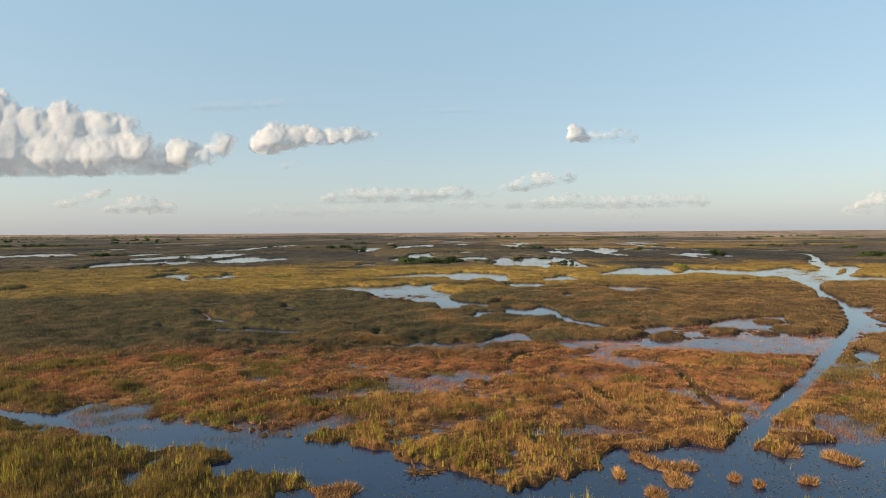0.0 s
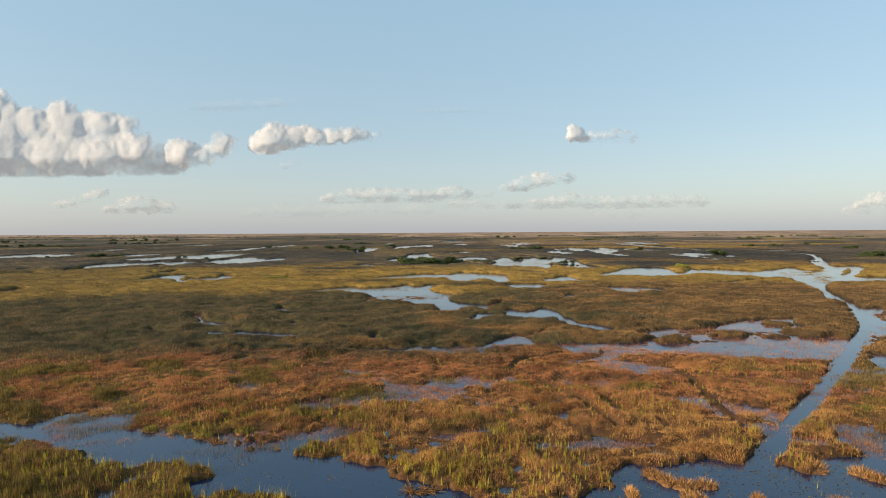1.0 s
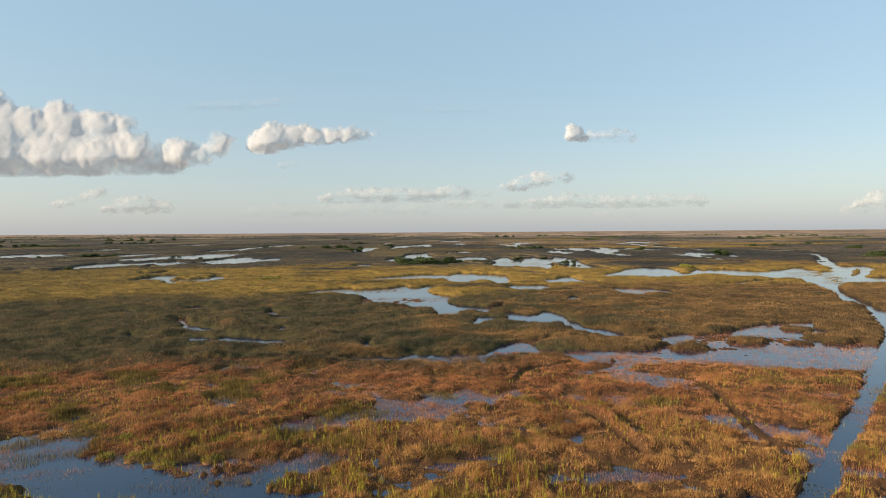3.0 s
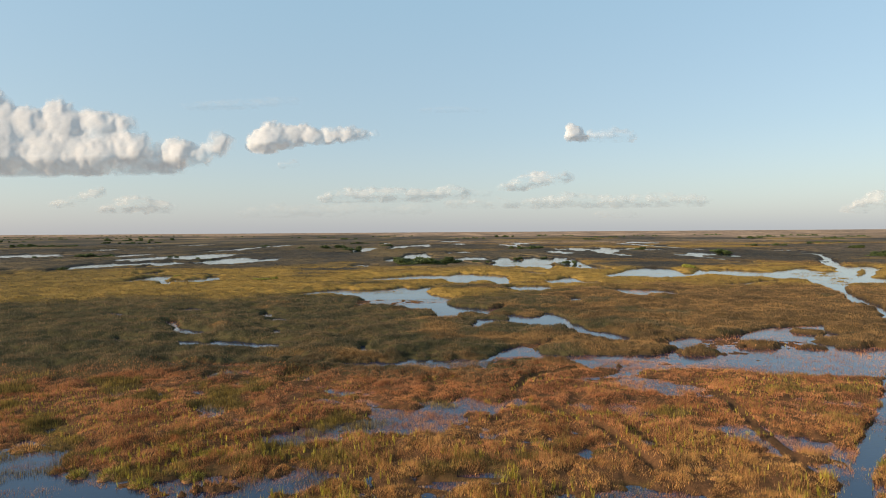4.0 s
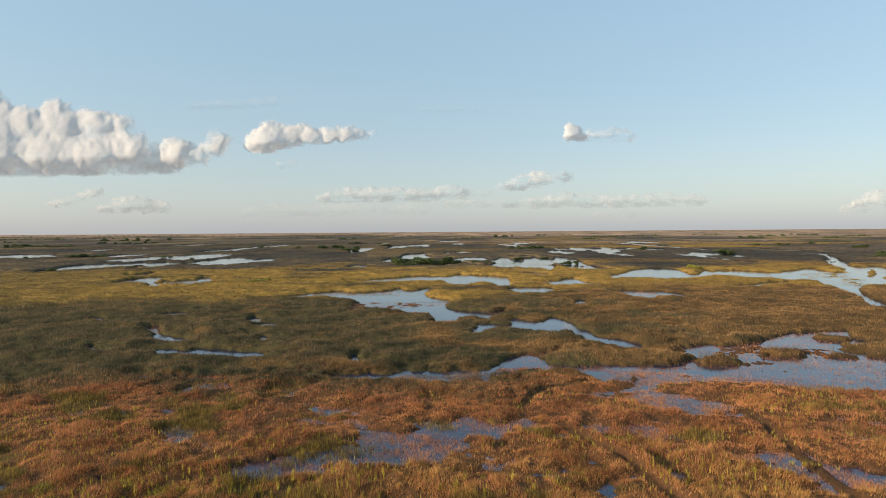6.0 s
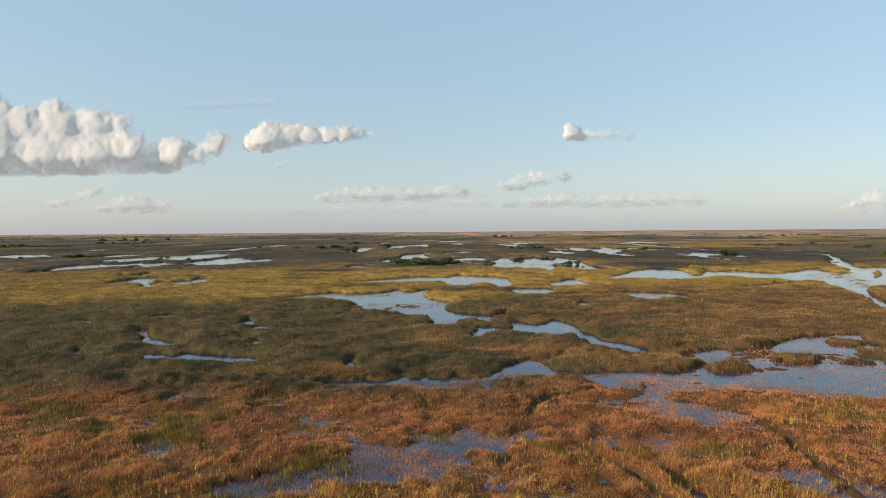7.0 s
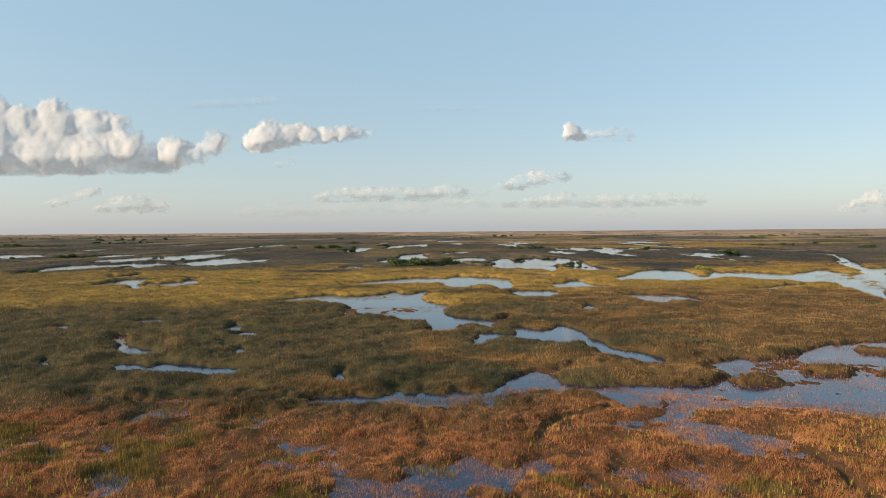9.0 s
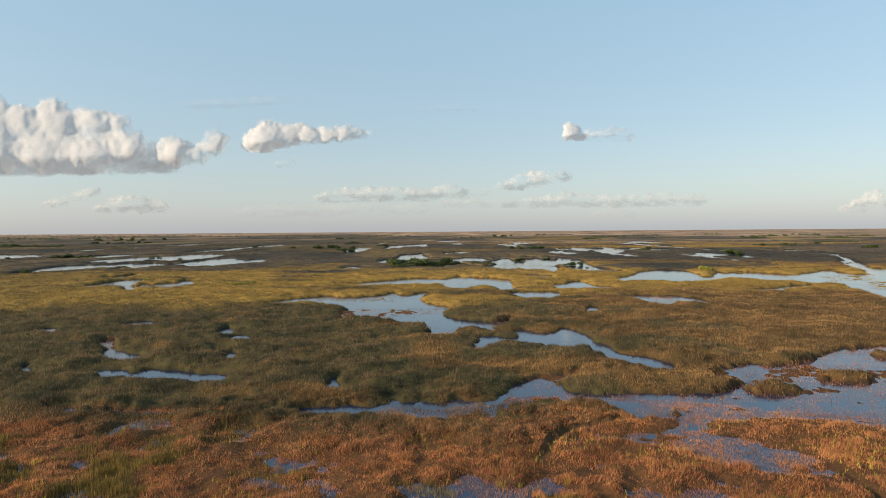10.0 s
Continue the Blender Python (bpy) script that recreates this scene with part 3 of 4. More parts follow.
def plan(x, y):
    """Height of the ground over the water, and how wet, at plan places x, y."""
    far = np.hypot(x, y)
    deep = np.full(x.shape, -1.0)
    soak, lift, rut = np.zeros(x.shape), np.zeros(x.shape), np.zeros(x.shape)
    shore, mats, lane, berm = np.full(x.shape, 9.0), np.zeros(x.shape), np.zeros(x.shape), np.zeros(x.shape)
    for kind, a, b, rx, ry, seed in SHAPES:
        if kind in ("lake", "wetland", "mat"):
            xs, ys = [p[0] for p in a], [p[1] for p in a]
            near = np.nonzero((x > min(xs) - 9) & (x < max(xs) + 9) & (y > min(ys) - 9) & (y < max(ys) + 9))[0]
            if len(near):
                u, v = x[near], y[near]
                wide = 0.7 + 0.006 * sum(ys) / len(ys)           # how far the shore wanders
                way = inside(u, v, a)
                d = way / wide + 0.04 + 0.60 * fbm(u / (1.6 * wide), v / (2.4 * wide), seed, 4) + 0.55 * fbm(u / 0.9, v / 1.2, seed + 3, 3)
                if kind == "lake":
                    deep[near] = np.maximum(deep[near], np.clip(0.6 * d, -1, 1))
                    shore[near] = np.minimum(shore[near], np.clip(-way, 0, 9))
                elif kind == "mat":
                    mats[near] = np.maximum(mats[near], smooth(-0.6, 1.0, d))
                else:
                    soak[near] = np.maximum(soak[near], 0.85 * smooth(-0.5, 1.2, d))
            continue
        if kind in ("channel", "track", "ridge"):
            xs, ys, ws = [p[0] for p in a], [p[1] for p in a], max(p[2] for p in a) * 1.6
            near = np.nonzero((x > min(xs) - ws) & (x < max(xs) + ws) & (y > min(ys) - ws) & (y < max(ys) + ws))[0]
            if len(near):
                u, v = x[near], y[near]
                d = along(u, v, a, seed)
                if kind == "ridge":
                    berm[near] = np.maximum(berm[near], smooth(0.0, 0.6, d + 0.2 * fbm(u / 0.9, v / 0.9, seed, 2)))
                    continue
                if kind == "track":
                    rut[near] = np.maximum(rut[near], np.clip(d + 0.15 * fbm(u / 1.2, v / 1.2, seed, 2), 0, 1))
                    continue
                d = d + 0.4 * fbm(u / ws * 1.2, v / ws * 1.2, seed) + 0.5 * fbm(u / 2.2, v / 2.2, seed + 5, 4)
                deep[near] = np.maximum(deep[near], d)
                lane[near] = np.maximum(lane[near], smooth(-0.1, 0.3, d))
            continue
        near = np.nonzero((np.abs(x - a) < 1.6 * rx) & (np.abs(y - b) < 1.6 * ry))[0]
        if not len(near):
            continue
        u, v = (x[near] - a) / rx, (y[near] - b) / ry
        d = 1 - np.hypot(u, v) + 0.55 * fbm(u * 1.9 + seed, v * 1.9, seed, 4) + 0.28 * fbm(x[near] / (1.1 + 0.008 * b), y[near] / (0.8 + 0.014 * b), seed + 3, 4) + 0.38 * smooth(60, 180, b) * fbm(x[near] / (2 + 0.018 * b), y[near] / (1 + 0.05 * b), seed + 4, 3)
        if kind == "pond":
            deep[near] = np.maximum(deep[near], d)
        elif kind == "shallow":
            soak[near] = np.maximum(soak[near], smooth(-0.35, 0.35, d))
        else:
            lift[near] = np.maximum(lift[near], smooth(-0.35, 0.45, d))
    soak = np.maximum(soak, 0.8 * mats)
    damp = (0.36 + 0.16 * smooth(68, 80, y)) * smooth(-0.25, 0.45, fbm(x / 10.0, y / 7.0, 18)) * smooth(52, 60, y) * smooth(112, 90, far)
    soak = np.maximum(soak, damp) * (1 - lift) * (1 - lane)
    reach = smooth(60, 400, far)
    height = 0.30 + 0.16 * fbm(x / 6.0, y / 6.0, 11) + 0.14 * fbm(x / 1.5, y / 1.5, 12, 2)
    height = height + 0.15 * reach * (0.6 + fbm(x / 40.0, y / 40.0, 13))
    height = height + smooth(130, 60, far) * (0.30 * fbm(x / 3.2, y / 2.6, 15, 3) + 0.42 * (hummocks(x, y, 3.6, 19) - 0.45) + 0.28 * smooth(30, 39, far) * (hummocks(x, y, 1.5, 22) - 0.45))
    drowned = smooth(0.15, 0.75, soak + 0.35 * fbm(x / 2.2, y / 1.5, 14))
    height = height * (1 - drowned) + drowned * (-0.10 + 0.13 * mats + 0.16 * fbm(x / 0.9, y / 0.8, 16, 2) + 0.10 * mats * fbm(x / 4.0, y / 6.0, 20, 3))
    height = np.where(rut > 0.02, np.maximum(height - 0.30 * smooth(0.05, 0.5, rut), 0.05), height) + 0.38 * berm
    shelf = smooth(125, 100, far) * smooth(66, 74, far)
    out_deep = smooth(-0.32 - 0.22 * shelf, 0.18 + 0.24 * shelf, deep) * (1 - lift) * (1 - 0.85 * mats * (1 - lane))
    height = height * (1 - out_deep) - 0.35 * out_deep + 0.12 * lift
    return height, soak, rut, smooth(0.0, 4.5, shore)


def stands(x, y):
    """Shares of the plant stands: sedge and far sedge toned with cloud shade, golden grass toned sunlit, dry tan, olive
    grass in the foreground.
    """
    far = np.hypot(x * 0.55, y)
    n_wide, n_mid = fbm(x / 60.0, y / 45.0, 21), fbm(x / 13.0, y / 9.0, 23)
    # the sedge belt lies where cloud shadow is painted as plant colour
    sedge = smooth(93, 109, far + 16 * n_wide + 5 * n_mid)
    low = 186 + 34 * smooth(10, 70, x)
    # golden belt and strips: dry grass plus sunlight put into the colour
    streak = fbm(x / 55.0, y / 16.0, 26, 4)
    gold = smooth(low - 12, low + 12, far + 16 * n_wide + 8 * n_mid) * smooth(-0.62, -0.15, streak + 0.004 * (260 - np.abs(far - 260)) - 0.8) * (0.30 + 0.70 * smooth(-240, -40, x))
    # brown: the far belt with cloud shade in its colour
    brown = smooth(300, 350, far + 55 * n_wide + 60 * streak - 20 * smooth(0, 150, x))
    strip = smooth(0.02, 0.4, fbm(x / 150.0, y / 80.0, 29, 4)) * smooth(340, 440, far) * (0.35 + 0.5 * smooth(-200, 300, x))
    gold, brown = np.maximum(gold, strip), brown * (1 - strip)
    dry = smooth(1000, 2400, y + 200 * n_wide + 0.7 * np.clip(x, -900, 900) + 1300 * fbm(x / 420.0, y / 420.0, 25, 4))
    olive = smooth(0.0, 0.35, 0.8 * fbm(x / 5.0, y / 3.6, 28) + 0.4 * n_mid - 0.21 - 0.009 * np.clip(x, -35, 30)) * (1 - sedge)
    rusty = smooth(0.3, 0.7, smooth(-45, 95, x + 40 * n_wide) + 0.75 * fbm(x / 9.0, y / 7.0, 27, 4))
    tawny = smooth(80, 62, y + 8 * n_mid + 6 * fbm(x / 4.0, y / 4.0, 30)) * (0.25 + 0.65 * smooth(-30, 0, x)) * (1 - sedge)
    olive = olive * (1 - 0.6 * tawny)
    olive = np.maximum(olive, 0.75 * smooth(36, 46, x) * smooth(95, 85, y) * smooth(-0.25, 0.3, fbm(x / 5.0, y / 4.0, 38)))
    bank = smooth(-9, -14, x) * smooth(57, 54, y - 0.12 * (x + 30))
    olive = np.maximum(np.maximum(olive, bank * 0.55), 0.05 * (1 - sedge))
    return sedge, gold, brown, dry, olive, bank, rusty, tawny


def hummocks(x, y, size, seed):
    """Rounded cushions with narrow clefts between them, 0 to about 0.8."""
    u, v = x / size + 0.35 * grain(x / size * 1.7, y / size * 1.7, seed + 60), y / size * 1.25 + 0.35 * grain(x / size * 1.7, y / size * 1.7, seed + 61)
    a = np.abs(grain(u, v, seed))
    return np.sqrt(np.clip(a, 0, 1)) * 0.85


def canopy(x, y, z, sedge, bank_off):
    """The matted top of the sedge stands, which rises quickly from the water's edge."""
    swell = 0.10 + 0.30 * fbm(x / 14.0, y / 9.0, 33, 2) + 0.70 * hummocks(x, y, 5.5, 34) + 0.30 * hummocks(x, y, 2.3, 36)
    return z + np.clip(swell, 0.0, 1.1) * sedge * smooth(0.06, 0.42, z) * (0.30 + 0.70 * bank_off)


def mesh_of(name, verts, faces, material, smooth_shade=True):
    """A mesh object from arrays of places and of triangles or quads."""
    me = bpy.data.meshes.new(name)
    k = faces.shape[1]
    me.vertices.add(len(verts))
    me.vertices.foreach_set("co", np.ascontiguousarray(verts, dtype=np.float32).ravel())
    me.loops.add(faces.size)
    me.loops.foreach_set("vertex_index", np.ascontiguousarray(faces, dtype=np.int32).ravel())
    me.polygons.add(len(faces))
    me.polygons.foreach_set("loop_start", np.arange(0, faces.size, k, dtype=np.int32))
    me.polygons.foreach_set("use_smooth", np.full(len(faces), smooth_shade))
    me.update(calc_edges=True)
    me.materials.append(material)
    return new(name, me)


def grid_faces(rows, cols, closed=False):
    i, j = np.meshgrid(np.arange(rows - 1), np.arange(cols if closed else cols - 1), indexing="ij")
    nx = (j + 1) % cols
    return np.stack([i * cols + j, i * cols + nx, (i + 1) * cols + nx, (i + 1) * cols + j], -1).reshape(-1, 4)[:, ::-1]


def build_ground():
    """One sheet to the horizon, in rings that widen with distance."""
    rings = np.concatenate([[0.02], np.arange(0.6, 37.7, 0.5), 38 * np.exp(np.arange(0, math.log(7000 / 38), 0.0085))])
    front = np.radians(np.arange(-47, 47.01, 0.22))
    rear = np.radians(np.arange(49, 312, 2.0))
    turn = np.concatenate([front, rear])
    rr, aa = np.meshgrid(rings, turn, indexing="ij")
    x, y = (rr * np.sin(aa)).ravel(), (rr * np.cos(aa)).ravel()
    z, soak, rut, inland = plan(x, y)
    sedge, gold, brown, dry, olive, bank, rusty, tawny = stands(x, y)
    far = np.hypot(x, y)
    z = canopy(x, y, z, sedge, inland)
    ob = mesh_of("ground", np.stack([x, y, z], 1), grid_faces(len(rings), len(turn), True), GROUND)
    me = ob.data
    cov = me.attributes.new("cover", "FLOAT_COLOR", "POINT")
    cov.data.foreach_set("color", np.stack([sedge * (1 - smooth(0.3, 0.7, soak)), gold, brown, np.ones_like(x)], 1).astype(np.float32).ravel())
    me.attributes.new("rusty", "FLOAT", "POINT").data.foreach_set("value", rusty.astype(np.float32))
    me.attributes.new("olive", "FLOAT", "POINT").data.foreach_set("value", olive.astype(np.float32))
    me.attributes.new("dry", "FLOAT", "POINT").data.foreach_set("value", dry.astype(np.float32))
    me.attributes.new("wet", "FLOAT", "POINT").data.foreach_set("value", smooth(0.04, -0.05, z).astype(np.float32))
    tagged(ob, "peat marsh floor under brown rush and sedge, reaching to the horizon", "ground", kind="structure")


build_ground()

ring = np.concatenate([[0.0], np.geomspace(20, 7000, 40)])
turn = np.radians(np.arange(0, 360, 5.0))
rr, aa = np.meshgrid(ring[1:], turn, indexing="ij")
lake = mesh_of("water", np.stack([(rr * np.sin(aa)).ravel(), (rr * np.cos(aa)).ravel(), np.zeros(rr.size)], 1),
               np.concatenate([grid_faces(len(ring) - 1, len(turn), True)]), WATER)
tagged(lake, "still shallow marsh water mirroring the evening sky", "water", kind="structure")


# ---------------------------------------------------------------- grasses
rng = np.random.default_rng(5)
BLADES, NEAR = 3200000, 900000


def blade_mesh(name, x, y, z, height, width, lean, material, sway=0.0):
    """Many thin upright stems, each one bent triangle strip; sway lays them over in swirls."""
    n = len(x)
    yaw = rng.uniform(0, 2 * math.pi, n)
    tilt = rng.normal(0, 1, n) * lean * height
    tiltb = rng.normal(0, 1, n) * lean * height
    swirl = 5 * fbm(x / 4.0, y / 4.0, 51, 2)
    tilt, tiltb = tilt + sway * height * np.cos(swirl), tiltb + sway * height * np.sin(swirl)
    cx, sx = np.cos(yaw) * width / 2, np.sin(yaw) * width / 2
    base = np.stack([x, y, z], 1)
    side = np.stack([cx, sx, np.zeros(n)], 1)
    tip = base + np.stack([tilt, tiltb, height], 1)
    verts = np.stack([base - side, base + side, tip], 1).reshape(-1, 3)
    return mesh_of(name, verts, np.arange(3 * n).reshape(-1, 3), material, False)


def sow():
    """Scatters stems, thinner on the ground and broader with distance."""
    lo, hi, bend = 38.0, 1000.0, 36.0
    # inverse of the density that falls with the square of the distance left to go
    r = np.linspace(lo, hi, 4000)
    dens = r / np.maximum(r - bend, 43.0) ** 2
    cum = np.cumsum(dens)
    cum /= cum[-1]
    pick = np.interp(rng.uniform(0, 1, BLADES), cum, r)
    pick[NEAR:NEAR + 240000] = np.sqrt(rng.uniform(0.0, 45.0 ** 2, 240000))   # and under its path
    pick[:NEAR] = np.sqrt(rng.uniform(lo ** 2, 105.0 ** 2, NEAR))      # denser where the camera passes
    ang = np.radians(rng.uniform(-45, 45, BLADES))
    ang[NEAR:NEAR + 240000] *= 4.0
    x, y = pick * np.sin(ang), pick * np.cos(ang)
    z, soak, rut, inland = plan(x, y)
    sedge, gold, brown, dry, olive, bank, rusty, tawny = stands(x, y)
    size = np.maximum(pick - bend, 43.0) / 43.0
    top = canopy(x, y, z, sedge, inland)
    clump = 0.6 * fbm(x / 2.5, y / 2.5, 31, 2) + 0.95 * fbm(x / 0.9, y / 0.9, 32, 2) * smooth(160, 60, pick)
    chance = rng.uniform(0, 1, BLADES)
    edge = smooth(-0.26, 0.06, z)                        # stems wade out a little way
    alive = (z > -0.26 - 0.04 * (soak > 0.25)) & (rut < 0.12) & (chance < (0.62 + 0.95 * clump * (1 - 0.65 * soak) + 0.3 * sedge) * np.maximum(edge ** 1.5, (0.75 + 0.25 * smooth(105, 85, pick)) * smooth(0.1, 0.3, soak)) * (1 - (0.5 - 0.25 * smooth(105, 85, pick)) * soak))
    pickk = rng.uniform(0, 1, BLADES)
    wading = (z < -0.12) & (rng.uniform(0, 1, BLADES) < np.clip(0.50 + 0.35 * smooth(120, 160, pick) + 0.4 * soak, 0, 1) * smooth(-0.08, 0.55, fbm(x / 9.0, y / (5.0 + 4.0 * smooth(120, 160, pick)), 35, 4) + 0.5 * smooth(-0.34, -0.15, z) + 0.6 * soak) * (0.25 + 0.75 * smooth(60, 85, pick)))
    alive = alive | wading
    is_brown = alive & (brown > pickk)
    is_gold = alive & ~is_brown & (gold > pickk)
    dryfoot = soak < 0.2 + 0.4 * rng.uniform(0, 1, BLADES)
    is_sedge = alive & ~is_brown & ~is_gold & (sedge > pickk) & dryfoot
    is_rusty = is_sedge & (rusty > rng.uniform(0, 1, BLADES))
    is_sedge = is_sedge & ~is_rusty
    is_olive = alive & ~is_brown & ~is_gold & ~is_sedge & ~is_rusty & (olive > pickk)
    is_rush = alive & ~(is_brown | is_gold | is_sedge | is_rusty | is_olive)
    is_tawny = is_rush & (tawny > rng.uniform(0, 1, BLADES)) & (soak < 0.5)
    is_rush = is_rush & ~is_tawny
    high = np.clip(1 + 0.7 * clump, 0.3, 2.0) * (1 - 0.12 * soak) * (0.75 + 0.25 * inland)
    jitter = rng.uniform(0.65, 1.35, BLADES)
    for name, sel, tall, lean, mat, label in (
            ("far_sedge", is_brown, 0.42, 0.28, FAR_SHADED_SEDGE, "brown sedge stretching away between far pools, cloud shade painted into its colour"),
            ("sun_gold_grass", is_gold, 0.42, 0.30, SUN_GOLD, "golden dry marsh grass in broad stands, patchy sunlight painted into its colour"),
            ("shaded_sedge", is_sedge, 0.44, 0.22, SHADED_SEDGE, "dense olive sedge in shallow water, cloud shade painted into its colour"),
            ("rusty_sedge", is_rusty, 0.44, 0.22, RUSTY, "rust-brown sedge mixed with olive stems, cloud shade toned into the brown"),
            ("olive_grass", is_olive, 0.62, 0.12, OLIVE, "olive green marsh grass in uneven clumps"),
            ("tawny_rush", is_tawny, 0.34, 0.34, TAWNY, "straw-coloured dry rush, matted and bent over"),
            ("brown_rush", is_rush, 0.32, 0.32, RUSH, "low reddish brown rush, matted and dry")):
        i = np.nonzero(sel)[0]
        t = tall * high[i] * jitter[i] * np.maximum(0.4 + 0.6 * smooth(0.0, 0.32, z[i]), 0.9 * smooth(0.1, 0.3, soak[i]))
        ob = blade_mesh(name, x[i], y[i], np.maximum(top[i], 0) - 0.08, t, 0.032 * size[i] ** 0.92 * rng.uniform(0.6, 1.4, len(i)) * (1 - 0.4 * soak[i]), lean * (1 - 0.6 * soak[i]), mat,
                        0.32 if name in ("brown_rush", "tawny_rush") else 0.05)
        tagged(ob, label, "grass", kind="stuff")


sow()


def sow_reeds(count):
    """Taller yellow-green stems in loose groups, some in open water."""
    r = np.sqrt(rng.uniform(38.0 ** 2, 125.0 ** 2, count))
    ang = np.radians(rng.uniform(-45, 45, count))
    x, y = r * np.sin(ang), r * np.cos(ang)
    z, soak, rut, inland = plan(x, y)
    sedge, gold, brown, dry, olive, bank, rusty, tawny = stands(x, y)
    group = fbm(x / 7.0, y / 5.0, 41, 3) + 0.25 * fbm(x / 0.7, y / 0.7, 42, 1)
    want = np.where(z > 0.02, 0.04 - 0.5 * bank - 0.28 * smooth(16, 4, np.hypot((x - 8) * 0.7, y - 49)), 0.75)
    share = smooth(0.0, 0.5, group - want - 0.2 * smooth(85, 125, r) + 0.12) * (1 - 0.6 * smooth(56, 85, r)) * (1 - 0.85 * sedge)
    keep = np.nonzero(rng.uniform(0, 1, count) < 0.58 * share)[0]
    x, y, r = x[keep], y[keep], r[keep]
    ix, iy = np.floor(x / 0.9), np.floor(y / 0.9)
    tx, ty = (ix + lattice(ix, iy, 45)) * 0.9, (iy + lattice(ix, iy, 46)) * 0.9      # stems gather in tufts
    x, y = tx + 0.16 * (x - tx), ty + 0.16 * (y - ty)
    z = plan(x, y)[0]
    ob = blade_mesh("reeds", x, y, np.maximum(z, 0) - 0.08, rng.uniform(0.45, 1.0, len(x)) * (1 - 0.4 * smooth(58, 85, r)), 0.04 * np.maximum(r - 36, 43) / 43, 0.10, REED)
    tagged(ob, "yellow-green reeds standing in loose groups among the rush", "reeds", kind="stuff")


sow_reeds(330000)


def part(name, verts, faces, material, parent):
    ob = mesh_of(name, verts, faces, material, False)
    ob.parent = parent
    return ob


def stems(g, count, rx, ry, z0, tall, lean, width):
    """Stems over an oval, leaning out from its middle."""
    a, d = g.uniform(0, 2 * math.pi, count), np.sqrt(g.uniform(0, 1, count))
    x, y = rx * d * np.cos(a), ry * d * np.sin(a)
    h = tall * g.uniform(0.55, 1.25, count) * (1.1 - 0.45 * d)
    base = np.stack([x, y, z0 * (1 - d * d)], 1)
    tip = base + np.stack([lean * h * np.cos(a) * d + g.normal(0, 0.22, count) * h, lean * h * np.sin(a) * d + g.normal(0, 0.22, count) * h, h], 1)
    yaw = g.uniform(0, 2 * math.pi, count)
    side = np.stack([np.cos(yaw), np.sin(yaw), 0 * yaw], 1) * width / 2 * g.uniform(0.6, 1.4, count)[:, None]
    return np.stack([base - side, base + side, tip], 1).reshape(-1, 3), np.arange(3 * count).reshape(-1, 3)


def tussock(x, y, rx, ry, tall=0.5, mat=None):
    """A raft of dead stems with a crown of rush, standing in the water."""
    g = np.random.default_rng(int(abs(x * 31 + y * 17)))
    top = new("rush_tussock")
    top.location = (x, y, 0)
    n = 28
    ring = np.linspace(0, 2 * math.pi, n, endpoint=False)
    out = 1 + 0.22 * np.sin(2 * ring + x) + 0.14 * np.sin(5 * ring + y) + g.uniform(-0.08, 0.08, n)
    levels = [(1.0, -0.25), (0.97, 0.03), (0.8, 0.14), (0.45, 0.24), (0.05, 0.27)]
    v = np.concatenate([np.stack([rx * s * out * np.cos(ring), ry * s * out * np.sin(ring), np.full(n, h) + g.uniform(-0.03, 0.03, n)], 1) for s, h in levels])
    part("mound", v, grid_faces(len(levels), n, True)[:, ::-1], LITTER, top)
    count = int(110 * rx * ry) + 160
    part("stem_tuft", *stems(g, count, rx * 1.02, ry * 1.02, 0.24, tall, 0.8, 0.055), mat or TAWNY, top)
    if mat:
        top.name = "grass_mound"
        return tagged(top, "low mound of bright yellow-green grass among brown rush", "grass mound", "yellow-green grass mounds")
    return tagged(top, "small tussock of tawny rush rising from open water", "tussock", "tussocks in the near water")


REED_KINDS = []
for k in range(6):
    g = np.random.default_rng(400 + k)
    clump = new("reed_clump")
    part("stem_tuft", *stems(g, 9 + 3 * k, 0.28, 0.22, 0.0, 1.15 + 0.08 * k, 0.25, 0.05), REED, clump)
    tagged(part("dry_tuft", *stems(g, 9, 0.22, 0.2, 0.0, 0.7, 0.9, 0.045), RUSH, clump), kind="stuff")
    REED_KINDS.append(tagged(clump, "clump of yellow-green reeds with a few dry stems", "reeds", "reed clumps"))


def reed_clumps(count):
    """Loose clumps along the near channel and on the rush beside it."""
    g = np.random.default_rng(77)
    r = np.sqrt(g.uniform(40.0 ** 2, 92.0 ** 2, 9000))
    ang = np.radians(g.uniform(-42, 42, 9000))
    x, y = r * np.sin(ang), r * np.cos(ang)
    z, soak, rut, inland = plan(x, y)
    sedge, gold, brown, dry, olive, bank, rusty, tawny = stands(x, y)
    like = fbm(x / 6.0, y / 5.0, 43, 3) + 0.25 * smooth(14, 3, np.hypot((x - 8) * 0.6, y - 50)) - 0.7 * (z < -0.1) + g.normal(0, 0.12, 9000)
    best = np.argsort(-like)[:count]
    for n, i in enumerate(best):
        m = pose(x[i], y[i], max(z[i], 0) - 0.06, 0, 0, g.uniform(0, 360)) @ Matrix.Scale(g.uniform(0.5, 0.95) * (1 - 0.35 * float(smooth(58, 80, r[i]))), 4)
        if n < len(REED_KINDS):
            REED_KINDS[n].matrix_basis = m
        else:
            copy_thing(REED_KINDS[n % 6], Matrix.Identity(4)).matrix_basis = m


reed_clumps(280)

